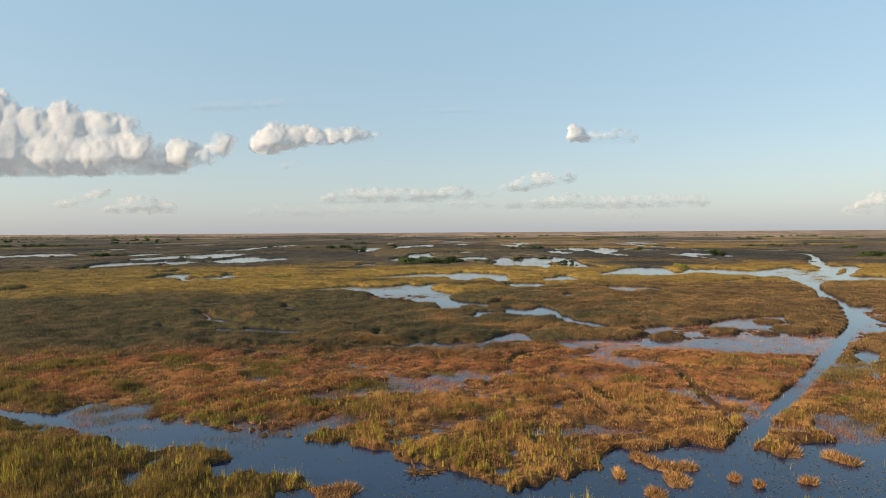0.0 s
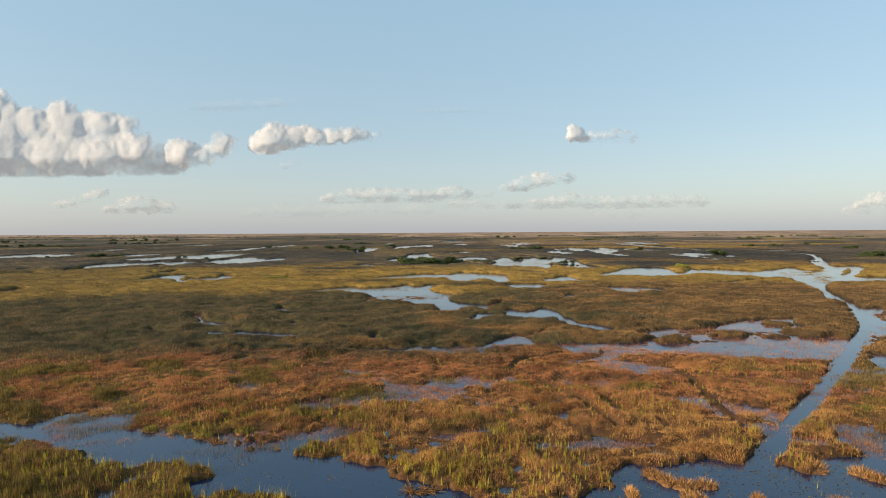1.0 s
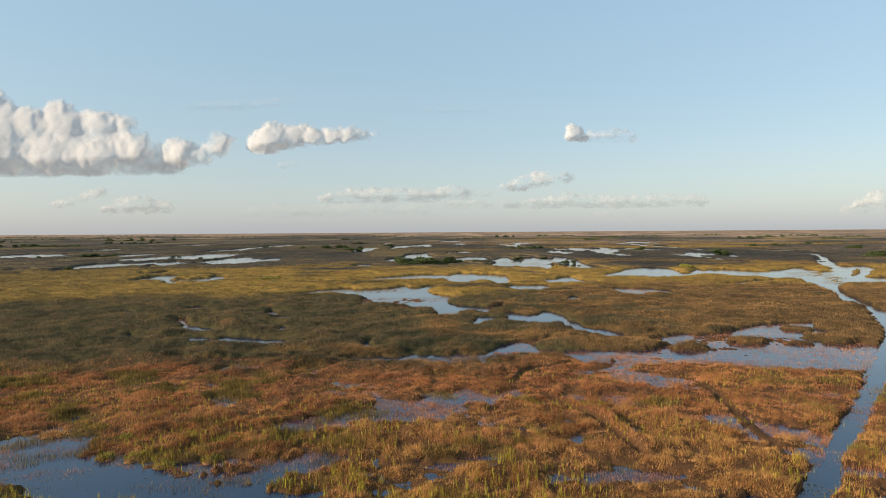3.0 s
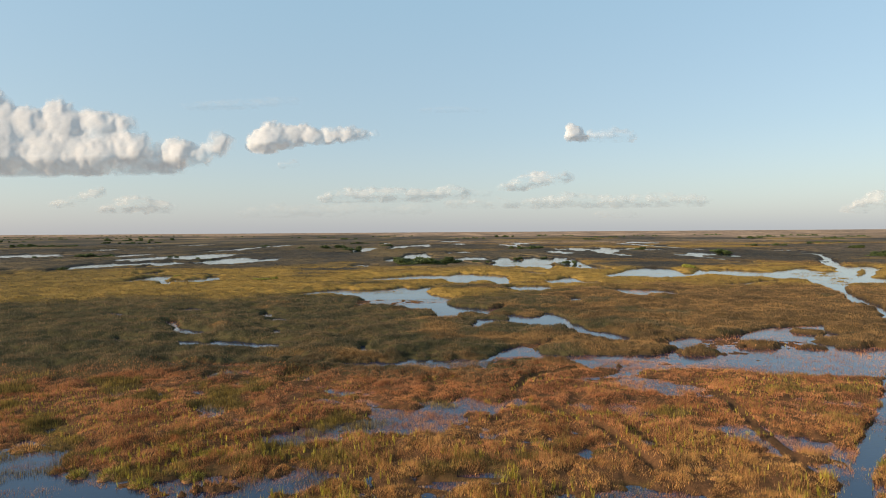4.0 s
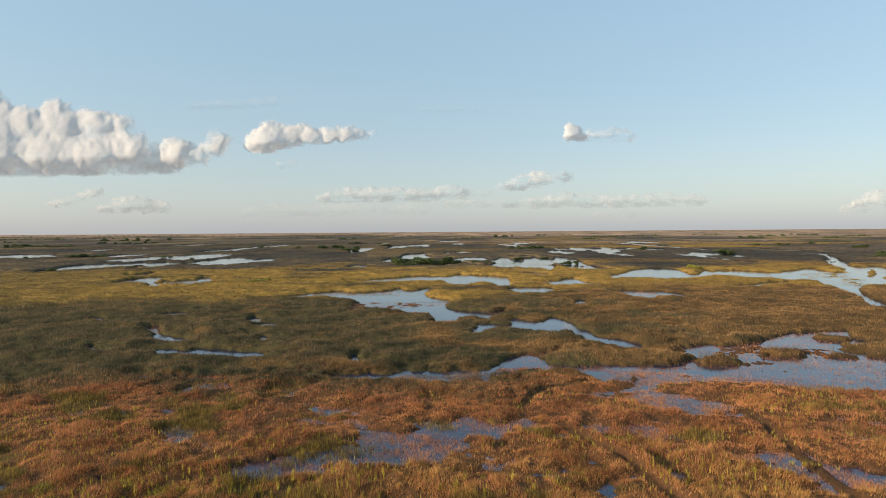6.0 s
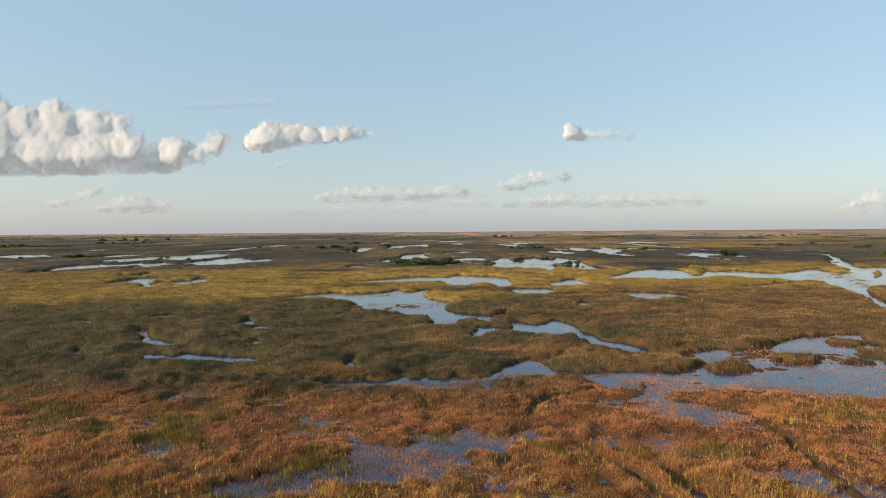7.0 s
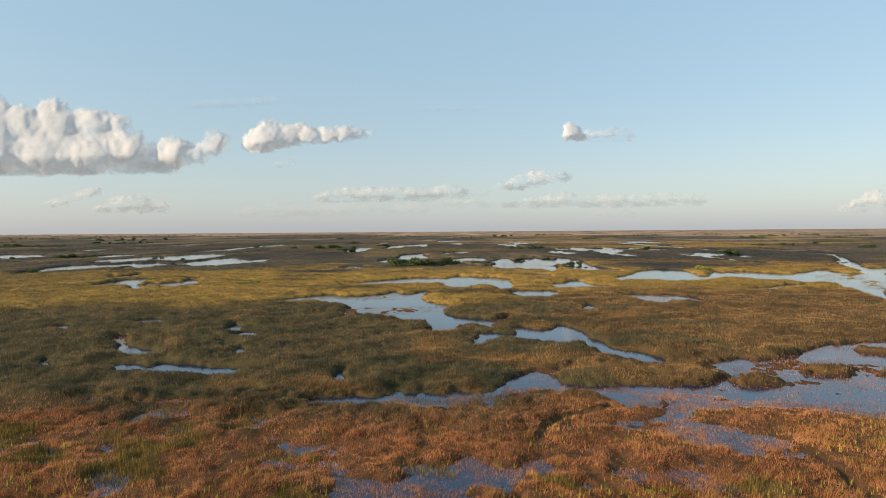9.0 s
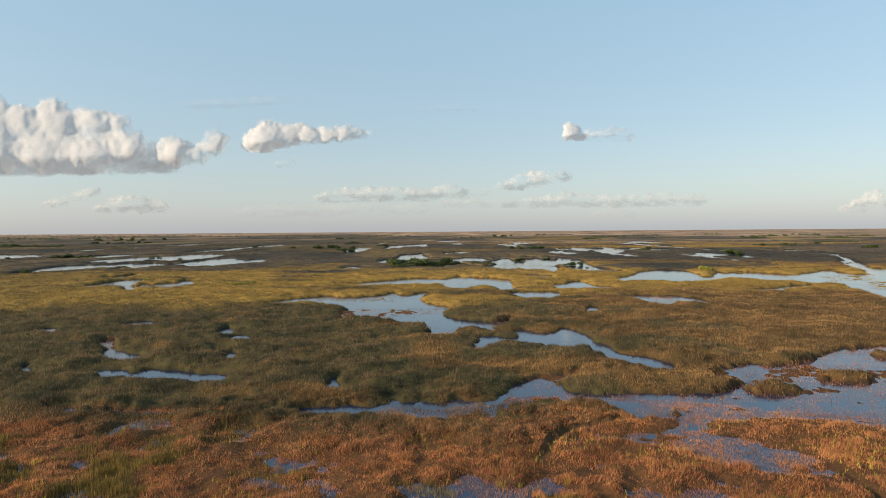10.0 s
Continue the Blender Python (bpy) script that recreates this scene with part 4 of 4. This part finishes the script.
tussock(16.9, 49.7, 0.78, 0.74)
tussock(17.6, 48.6, 0.77, 0.95)
tussock(18.7, 47.7, 0.94, 0.91)
tussock(20.3, 47.7, 0.85, 0.80)
tussock(18.5, 45.3, 0.98, 1.34)
tussock(15.9, 42.8, 0.76, 0.83)
tussock(34.0, 49.6, 0.83, 1.11)
tussock(34.5, 48.5, 0.76, 0.71)
tussock(14.2, 46.3, 0.41, 0.97)
tussock(23.1, 45.3, 0.40, 0.35)
tussock(-7.7, 43.9, 1.31, 0.87)
tussock(24.4, 44.1, 0.35, 0.35)
tussock(28.6, 44.7, 0.70, 0.40)
tussock(30.6, 51.7, 1.52, 1.87)
tussock(-37.7, 67.0, 1.47, 0.89)
tussock(-30.0, 65.5, 1.11, 1.28, 0.5, MOUND)
tussock(-26.7, 61.3, 1.04, 1.12, 0.5, MOUND)
tussock(-23.3, 59.2, 0.83, 0.70, 0.5, MOUND)
tussock(-23.9, 66.3, 1.12, 1.09, 0.5, MOUND)
tussock(-20.2, 64.9, 1.29, 1.05, 0.5, MOUND)
tussock(-29.4, 61.1, 0.73, 0.75, 0.5, MOUND)
tussock(-19.8, 60.4, 0.84, 0.73, 0.5, MOUND)
tussock(-12.4, 55.3, 0.99, 0.77, 0.5, MOUND)
tussock(45.8, 65.8, 1.92, 1.51, 0.5, MOUND)
tussock(37.2, 61.2, 0.84, 1.12, 0.5, MOUND)


def floating_leaves(count):
    """Small round leaves lying on the near water."""
    g = np.random.default_rng(91)
    r = np.sqrt(g.uniform(38.0 ** 2, 62.0 ** 2, count))
    ang = np.radians(g.uniform(-42, 42, count))
    x, y = r * np.sin(ang), r * np.cos(ang)
    z, soak, rut, inland = plan(x, y)
    keep = np.nonzero((z < -0.12) & (fbm(x / 3.0, y / 2.0, 92) + 0.02 * x > g.uniform(-0.35, 0.45, count)))[0]
    x, y = x[keep], y[keep]
    n = len(x)
    s = g.uniform(0.03, 0.075, n)
    ring = np.linspace(0, 2 * math.pi, 6, endpoint=False)
    turn = g.uniform(0, 6, n)[:, None] + ring
    v = np.stack([x[:, None] + s[:, None] * np.cos(turn), y[:, None] + s[:, None] * np.sin(turn), 0.012 + 0.25 * s[:, None] * np.sin(turn * 2)], -1).reshape(-1, 3)
    ob = mesh_of("lily_pads", v, np.arange(6 * n).reshape(-1, 6), OLIVE, False)
    tagged(ob, "small yellow-green floating leaves scattered on blue water", "lily pads", kind="stuff")


floating_leaves(9000)


def debris_raft(x, y, rx, ry):
    """Broken brown stems drifted together."""
    g = np.random.default_rng(17)
    top = new("stem_raft")
    top.location = (x, y, 0)
    for k in range(60):
        a, d = g.uniform(0, 2 * math.pi), math.sqrt(g.uniform(0, 1))
        mid = Vector((rx * d * math.cos(a), ry * d * math.sin(a), g.uniform(0.0, 0.16) * (1 - d) + 0.03))
        way = Vector((g.normal(0, 1), g.normal(0, 0.5), g.normal(0, 0.12))).normalized() * g.uniform(0.25, 1.2)
        bm = bmesh.new()
        limb(bm, mid - way, mid + way, 0.035, 0.02)
        me = bpy.data.meshes.new("stem")
        bm.to_mesh(me)
        bm.free()
        me.materials.append(LITTER)
        new("stem", me).parent = top
    tagged(top, "raft of broken brown stems drifting on the channel", "debris")


def limb(bm, a, b, ra, rb):
    way = (b - a).to_track_quat("Z", "Y").to_matrix().to_4x4()
    bmesh.ops.create_cone(bm, cap_ends=True, segments=6, radius1=ra, radius2=rb, depth=(b - a).length,
                          matrix=Matrix.Translation((a + b) / 2) @ way)


debris_raft(-1.6, 47.2, 1.40, 0.67)


# ---------------------------------------------------------------- bushes
def leaf_crown(name, seed, rx, ry, rz, z0, count, parent, leaves):
    """A ragged crown of small leaves over several lobes."""
    g = np.random.default_rng(seed)
    lobes = g.uniform(-1, 1, (7, 3)) * (0.55 * rx, 0.55 * ry, 0.35 * rz)
    k = g.integers(0, 7, count)
    way = g.normal(0, 1, (count, 3))
    way /= np.linalg.norm(way, axis=1)[:, None]
    reach = g.uniform(0.55, 1.0, count)[:, None]
    mid = lobes[k] + way * reach * np.array((rx, ry, rz)) * g.uniform(0.4, 0.62, 7)[k][:, None]
    mid[:, 2] = np.abs(mid[:, 2] + z0 * 0.8)
    a, b = g.normal(0, 1, (count, 3)), g.normal(0, 1, (count, 3))
    s = 0.22 * g.uniform(0.6, 1.4, count)[:, None]
    tri = np.stack([mid + a * s, mid + b * s, mid - (a + b) * s * 0.6], 1).reshape(-1, 3)
    ob = mesh_of(name, tri, np.arange(len(tri)).reshape(-1, 3), leaves, False)
    ob.parent = parent
    return ob


def bush(seed, rx, ry, rz, leaves=None):
    top = new("bush")
    bm = bmesh.new()
    g = random.Random(seed)
    fork = Vector((0, 0, 0.7))
    limb(bm, Vector((0, 0, -0.3)), fork, 0.12, 0.09)
    for _ in range(5):
        limb(bm, fork, Vector((g.uniform(-0.6, 0.6) * rx, g.uniform(-0.6, 0.6) * ry, rz * g.uniform(0.8, 1.3))), 0.07, 0.02)
    me = bpy.data.meshes.new("trunk")
    bm.to_mesh(me)
    bm.free()
    me.materials.append(BARK)
    new("trunk", me).parent = top
    leaf_crown("crown", seed, rx, ry, rz, rz, 900, top, leaves or LEAVES)
    return top


KINDS = [bush(61, 2.6, 2.2, 1.5), bush(62, 2.0, 2.0, 1.9), bush(63, 3.4, 2.4, 1.2), bush(64, 2.4, 2.2, 1.5, YELLOW_LEAVES)]
for b in KINDS:
    tagged(b, "dark green rounded willow bush on a low marsh rise", "bush", "bushes of the tree islands")
tagged(KINDS[3], "sunlit yellow-green bush beside open water")
first_use = [True] * 4


def plant(x, y, size, k):
    m = pose(x, y, 0.1, 0, 0, random.uniform(0, 360)) @ Matrix.Diagonal((size, size, 0.72 * size, 1))
    if first_use[k]:
        first_use[k] = False
        KINDS[k].matrix_basis = m
        return KINDS[k]
    ob = copy_thing(KINDS[k], m)
    ob.matrix_basis = m
    return ob


def thicket(x, y, rx, ry, count, size, kind=None):
    for _ in range(count):
        a, d = random.uniform(0, 2 * math.pi), math.sqrt(random.random())
        plant(x + rx * d * math.cos(a), y + ry * d * math.sin(a), 1.5 * size * random.uniform(0.6, 1.25), random.randrange(3) if kind is None else kind)


thicket(-7, 347, 17.7, 11.8, 26, 1.15)
thicket(-21, 331, 8.2, 6.5, 6, 1.2)
thicket(-275, 470, 16.9, 9.8, 12, 0.9)
thicket(-293, 444, 10.4, 7.7, 6, 0.6)
thicket(-115, 641, 9.7, 12.1, 6, 1.2)
thicket(-87, 582, 10.5, 10.0, 8, 1.1)
thicket(-66, 719, 7.2, 12.6, 3, 1.0)
thicket(81, 587, 17.9, 13.5, 12, 1.1)
thicket(120, 294, 2.5, 4.2, 5, 0.7, 3)
thicket(-69, 242, 3.4, 2.9, 6, 0.5, 3)
thicket(-114, 264, 1.3, 2.0, 2, 0.4, 3)
thicket(290, 389, 9.8, 7.4, 10, 1.1)
thicket(-564, 796, 72.8, 24.8, 45, 1.2)
thicket(-862, 1168, 43.0, 33.3, 8, 1.4)
thicket(-210, 472, 3.9, 8.7, 3, 0.5)
thicket(-668, 1290, 90.8, 32.5, 14, 1.6)
thicket(272, 1044, 20.7, 21.4, 8, 1.3)
thicket(163, 1498, 30.7, 32.9, 9, 1.6)
thicket(564, 1064, 19.1, 22.2, 9, 1.4)
thicket(-193, 313, 3.9, 3.8, 4, 0.6)
thicket(-151, 647, 7.9, 10.3, 3, 1.0)
thicket(480, 731, 24.5, 13.1, 10, 1.0)
thicket(-232, 753, 9.5, 11.1, 4, 1.0)
thicket(-166, 420, 5.2, 4.3, 4, 0.5)
thicket(217, 455, 5.0, 4.1, 4, 1.2)
thicket(73, 344, 4.6, 3.5, 5, 0.5)
thicket(51, 394, 3.4, 3.8, 3, 0.5)
thicket(23, 356, 6.2, 3.7, 5, 0.45)
thicket(70, 408, 7.0, 3.3, 5, 0.45)
thicket(-513, 982, 55.4, 23.6, 12, 1.1)
thicket(-102, 843, 25.5, 13.9, 8, 1.0)
thicket(177, 538, 10.0, 5.7, 6, 0.9)
thicket(350, 632, 22.2, 9.8, 10, 1.0)
thicket(385, 549, 14.3, 7.4, 8, 0.9)


def far_scrub(lines):
    """Low bushes along the horizon, too far to tell apart."""
    g = np.random.default_rng(61)
    tris = []
    for x, y, rx, ry, count in lines:
        for k in range(count):
            mid = np.array((x + g.uniform(-rx, rx), y + g.uniform(-ry, ry), 0.4))
            wide, tall = g.uniform(3.0, 8.0), g.uniform(1.2, 4.2)
            way = g.normal(0, 1, (90, 3))
            way /= np.linalg.norm(way, axis=1)[:, None]
            p = mid + np.abs(way * (0, 0, tall)) + way * (wide, wide, 0) * g.uniform(0.3, 1, (90, 1))
            a, b = g.normal(0, 0.9, (90, 3)), g.normal(0, 0.9, (90, 3))
            tris.append(np.stack([p, p + a, p + b], 1).reshape(-1, 3))
    v = np.concatenate(tris)
    ob = mesh_of("far_bushes", v, np.arange(len(v)).reshape(-1, 3), LEAVES, False)
    tagged(ob, "broken lines of dark green bushes along the horizon", "bushes", kind="stuff")


far_scrub([(517, 1443, 36, 31, 9), (862, 1384, 40, 28, 12), (840, 1181, 26, 20, 9), (-146, 1779, 73, 46, 10), (-354, 1615, 52, 38, 8), (-672, 1888, 89, 52, 10), (-1468, 2260, 383, 75, 46), (323, 1682, 60, 41, 12), (743, 1595, 37, 37, 10), (-1141, 1611, 127, 38, 26), (-933, 1632, 82, 39, 14), (-1095, 2465, 128, 89, 14), (376, 1298, 34, 25, 10), (69, 1252, 36, 23, 8), (693, 1250, 39, 23, 12), (-205, 1276, 26, 24, 6), (659, 967, 23, 14, 10), (-3438, 4601, 548, 309, 30), (-1987, 3255, 305, 155, 24)])


# ---------------------------------------------------------------- clouds
CLOUD_Y, PER = 4300.0, 4300.0 / 1022.0


def blur(a, times):
    for _ in range(times):
        a = (a + np.roll(a, 1, 0) + np.roll(a, -1, 0)) / 3
        a = (a + np.roll(a, 1, 1) + np.roll(a, -1, 1)) / 3
    return a


def cloud(label, base, body, puffs, seed, cell=5.0, stretch=1.0, haze=0.5, rag=0.8, detail=2):
    """A cumulus: puffs (x, z, radius) in metres on the far sky, each billowing into smaller and smaller ones, over a flat base."""
    g = np.random.default_rng(seed)
    size = float(np.median([p[2] for p in puffs]))
    joined = [((ax + bx) / 2, (az + bz) / 2, 0.95 * (ar + br) / 2) for (ax, az, ar), (bx, bz, br) in zip(puffs, puffs[1:])
              if math.hypot((ax - bx) / stretch, az - bz) < 1.5 * (ar + br)]
    balls = [(px, pz, r, g.uniform(-0.5, 0.5) * size) for px, pz, r in puffs + joined]
    last = balls
    for share, count in ((0.46, 13), (0.42, 8))[:detail]:
        born = []
        for bx, bz, br, by in last:
            way = g.normal(0, 1, (count, 3)) + (0, 0.5, 0.45)
            way /= np.linalg.norm(way, axis=1)[:, None]
            for wx, wy, wz in way:
                born.append((bx + stretch * wx * br * 0.74, bz + wz * br * 0.74, br * share * g.uniform(0.65, 1.25), by + wy * br * 0.74))
        balls, last = balls + born, born
    pad = 1.6 * max(p[2] for p in puffs)
    gx = np.arange(min(p[0] for p in puffs) - stretch * pad, max(p[0] for p in puffs) + stretch * pad, cell)
    gz = np.arange(max(base - 0.5 * size, 30), max(p[1] for p in puffs) + pad, cell)
    X, Z = np.meshgrid(gx, gz)
    wx = X + 0.26 * size * fbm(X / (0.6 * size), Z / (0.6 * size), seed, 5)
    wz = Z + 0.26 * size * fbm(X / (0.6 * size), Z / (0.6 * size), seed + 9, 5)
    front, fine, mass = np.zeros(X.shape), np.zeros(X.shape), np.zeros(X.shape)
    main = len(puffs) + len(joined)
    for k, (bx, bz, br, by) in enumerate(balls):
        i0, i1 = np.searchsorted(gz, (bz - 1.5 * br - 0.3 * size, bz + 1.5 * br + 0.3 * size))
        j0, j1 = np.searchsorted(gx, (bx - stretch * 1.5 * br - 0.3 * size, bx + stretch * 1.5 * br + 0.3 * size))
        if i1 <= i0 or j1 <= j0:
            continue
        q = br * br - ((wx[i0:i1, j0:j1] - bx) / stretch) ** 2 - (wz[i0:i1, j0:j1] - bz) ** 2
        out = np.sqrt(np.clip(q, 0, None))
        rise = np.where(q > 0, np.clip(by + out + 0.6 * size, 0, None), 0) / size
        if k < main:
            front[i0:i1, j0:j1] += rise ** 3
        else:
            fine[i0:i1, j0:j1] += rise ** 5
        mass[i0:i1, j0:j1] += out * min(1.0, br / size)
    floor_fade = smooth(base - 0.12 * size, base + 0.22 * size, Z + 0.14 * size * fbm(X / size, Z / (0.5 * size), seed + 2))
    dense = (1 - np.exp(-mass / (haze * size))) * floor_fade
    dense = dense * (1 - rag + rag * np.clip(0.55 + 1.2 * fbm(X / (1.6 * size), Z / (0.7 * size), seed + 5, 4), 0, 1))
    front = size * (0.44 * blur(front ** (1 / 3), 9) + 0.035 * blur(fine ** 0.2, 3) + 0.02 * blur(np.abs(fbm(wx / (0.5 * size), wz / (0.5 * size), seed + 31, 3)), 1))
    front = front - 0.75 * size * smooth(base + 1.3 * size, base, Z) - 0.25 * (Z - base)
    rows, cols = X.shape
    quads = grid_faces(rows, cols)
    quads = quads[dense.ravel()[quads].max(1) > 0.012]
    used, inv = np.unique(quads, return_inverse=True)
    near = 1 - front.ravel() / CLOUD_Y
    places = np.stack([X.ravel() * near, CLOUD_Y * near, 20 + (Z.ravel() - 20) * near], 1)
    ob = mesh_of("cloud", places[used], inv.reshape(-1, 4), VAPOUR)
    ob.data.attributes.new("body", "FLOAT", "POINT").data.foreach_set("value", (body * smooth(0.0, 0.9, dense)).ravel()[used].astype(np.float32))
    return tagged(ob, label, "cloud", "clouds")


cloud("large billowing white cumulus with grey flat base", 432, 0.84, [(-3256, 907, 159), (-3487, 886, 238), (-3108, 836, 137), (-2928, 836, 126), (-2759, 865, 126), (-2801, 739, 148), (-2562, 815, 120), (-2427, 798, 110), (-2288, 798, 79), (-3214, 663, 201), (-3487, 621, 254), (-2995, 646, 159), (-2886, 579, 159), (-2604, 571, 169), (-2444, 583, 148), (-2275, 638, 116), (-2196, 697, 72), (-2225, 537, 126), (-1952, 604, 120), (-1842, 592, 89), (-2023, 529, 106), (-1636, 680, 89), (-1552, 663, 67), (-1699, 600, 79), (-1775, 558, 67), (-3214, 495, 126), (-3003, 495, 126), (-2793, 495, 116), (-2330, 486, 84), (-2111, 486, 84), (-1909, 499, 72)], 3, 5.0, 1.0, 1.3, 0.25)
cloud("white cumulus with a drawn-out grey tail", 587, 0.82, [(-1300, 672, 109), (-1236, 709, 109), (-1123, 709, 97), (-997, 722, 81), (-870, 714, 70), (-727, 726, 70), (-635, 730, 59), (-542, 722, 48), (-1245, 621, 59), (-471, 730, 32)], 5, 4.0, 1.0, 1.3, 0.25)
cloud("small grey cloud scrap", 472, 0.34, [(-1153, 504, 29), (-1086, 517, 34)], 6, 4.0, 1.7, 1.2)
cloud("small white cumulus with a thin grey tail", 659, 0.80, [(985, 738, 62), (952, 700, 40), (1030, 705, 46), (1075, 690, 34)], 7, 4.0, 1.0, 1.1, 0.2)
cloud("thin grey cloud tail", 646, 0.34, [(1161, 705, 56), (1278, 709, 56), (1363, 705, 56), (1405, 697, 42)], 8, 4.0, 1.6, 0.9)
cloud("low pale cumulus bank near the horizon", 221, 0.44, [(-833, 256, 46), (-749, 268, 59), (-623, 271, 67), (-476, 275, 67), (-329, 278, 63), (-182, 273, 59), (-57, 268, 51), (82, 301, 59), (216, 287, 42), (342, 282, 29)], 9, 4.0, 1.9, 1.2)
cloud("low pale cumulus bank near the horizon", 301, 0.56, [(481, 319, 46), (573, 344, 55), (666, 372, 63), (750, 385, 67), (834, 397, 55), (922, 404, 51)], 10, 4.0, 1.6, 1.2)
cloud("low pale cumulus bank near the horizon", 171, 0.33, [(132, 208, 51), (279, 203, 51), (447, 202, 51), (615, 201, 51), (783, 208, 55), (930, 233, 59), (1035, 228, 55), (1182, 214, 59), (1371, 213, 59), (1539, 225, 59), (1707, 220, 59), (1875, 219, 51), (1980, 214, 34)], 11, 4.0, 2.0, 1.2)
cloud("low pale cumulus near the horizon", 196, 0.38, [(-2837, 222, 38), (-2753, 238, 42), (-2668, 262, 46), (-2596, 296, 42), (-2524, 316, 42)], 12, 4.0, 1.6, 1.2)
cloud("low pale cumulus near the horizon", 146, 0.42, [(-2494, 178, 38), (-2409, 202, 55), (-2304, 218, 67), (-2207, 226, 67), (-2107, 205, 55), (-1990, 191, 42)], 17, 4.0, 1.7, 1.2)
cloud("faint cloud streak near the horizon", 112, 0.13, [(-1402, 150, 51), (-1255, 170, 59), (-1108, 161, 55), (-961, 160, 55), (-814, 168, 55), (-666, 175, 51), (-498, 174, 51), (-330, 173, 42), (-162, 176, 51)], 13, 4.0, 2.2, 1.2)
cloud("faint cloud streak near the horizon", 96, 0.12, [(1203, 114, 46), (1330, 121, 59), (1435, 108, 42)], 18, 4.0, 1.8, 1.2)
cloud("low pink-tinged cumulus near the horizon", 121, 0.42, [(3061, 136, 59), (3157, 178, 72), (3261, 236, 67), (3388, 201, 93)], 14, 4.0, 1.5, 1.2)
cloud("thin veil of high cloud", 905, 0.13, [(-1765, 941, 38), (-1556, 948, 42), (-1347, 959, 46), (-1138, 978, 34)], 15, 6.0, 3.5, 1.2)
cloud("thin veil of high cloud", 880, 0.08, [(-94, 898, 25), (73, 905, 29), (282, 895, 25)], 16, 6.0, 3.5, 1.2)
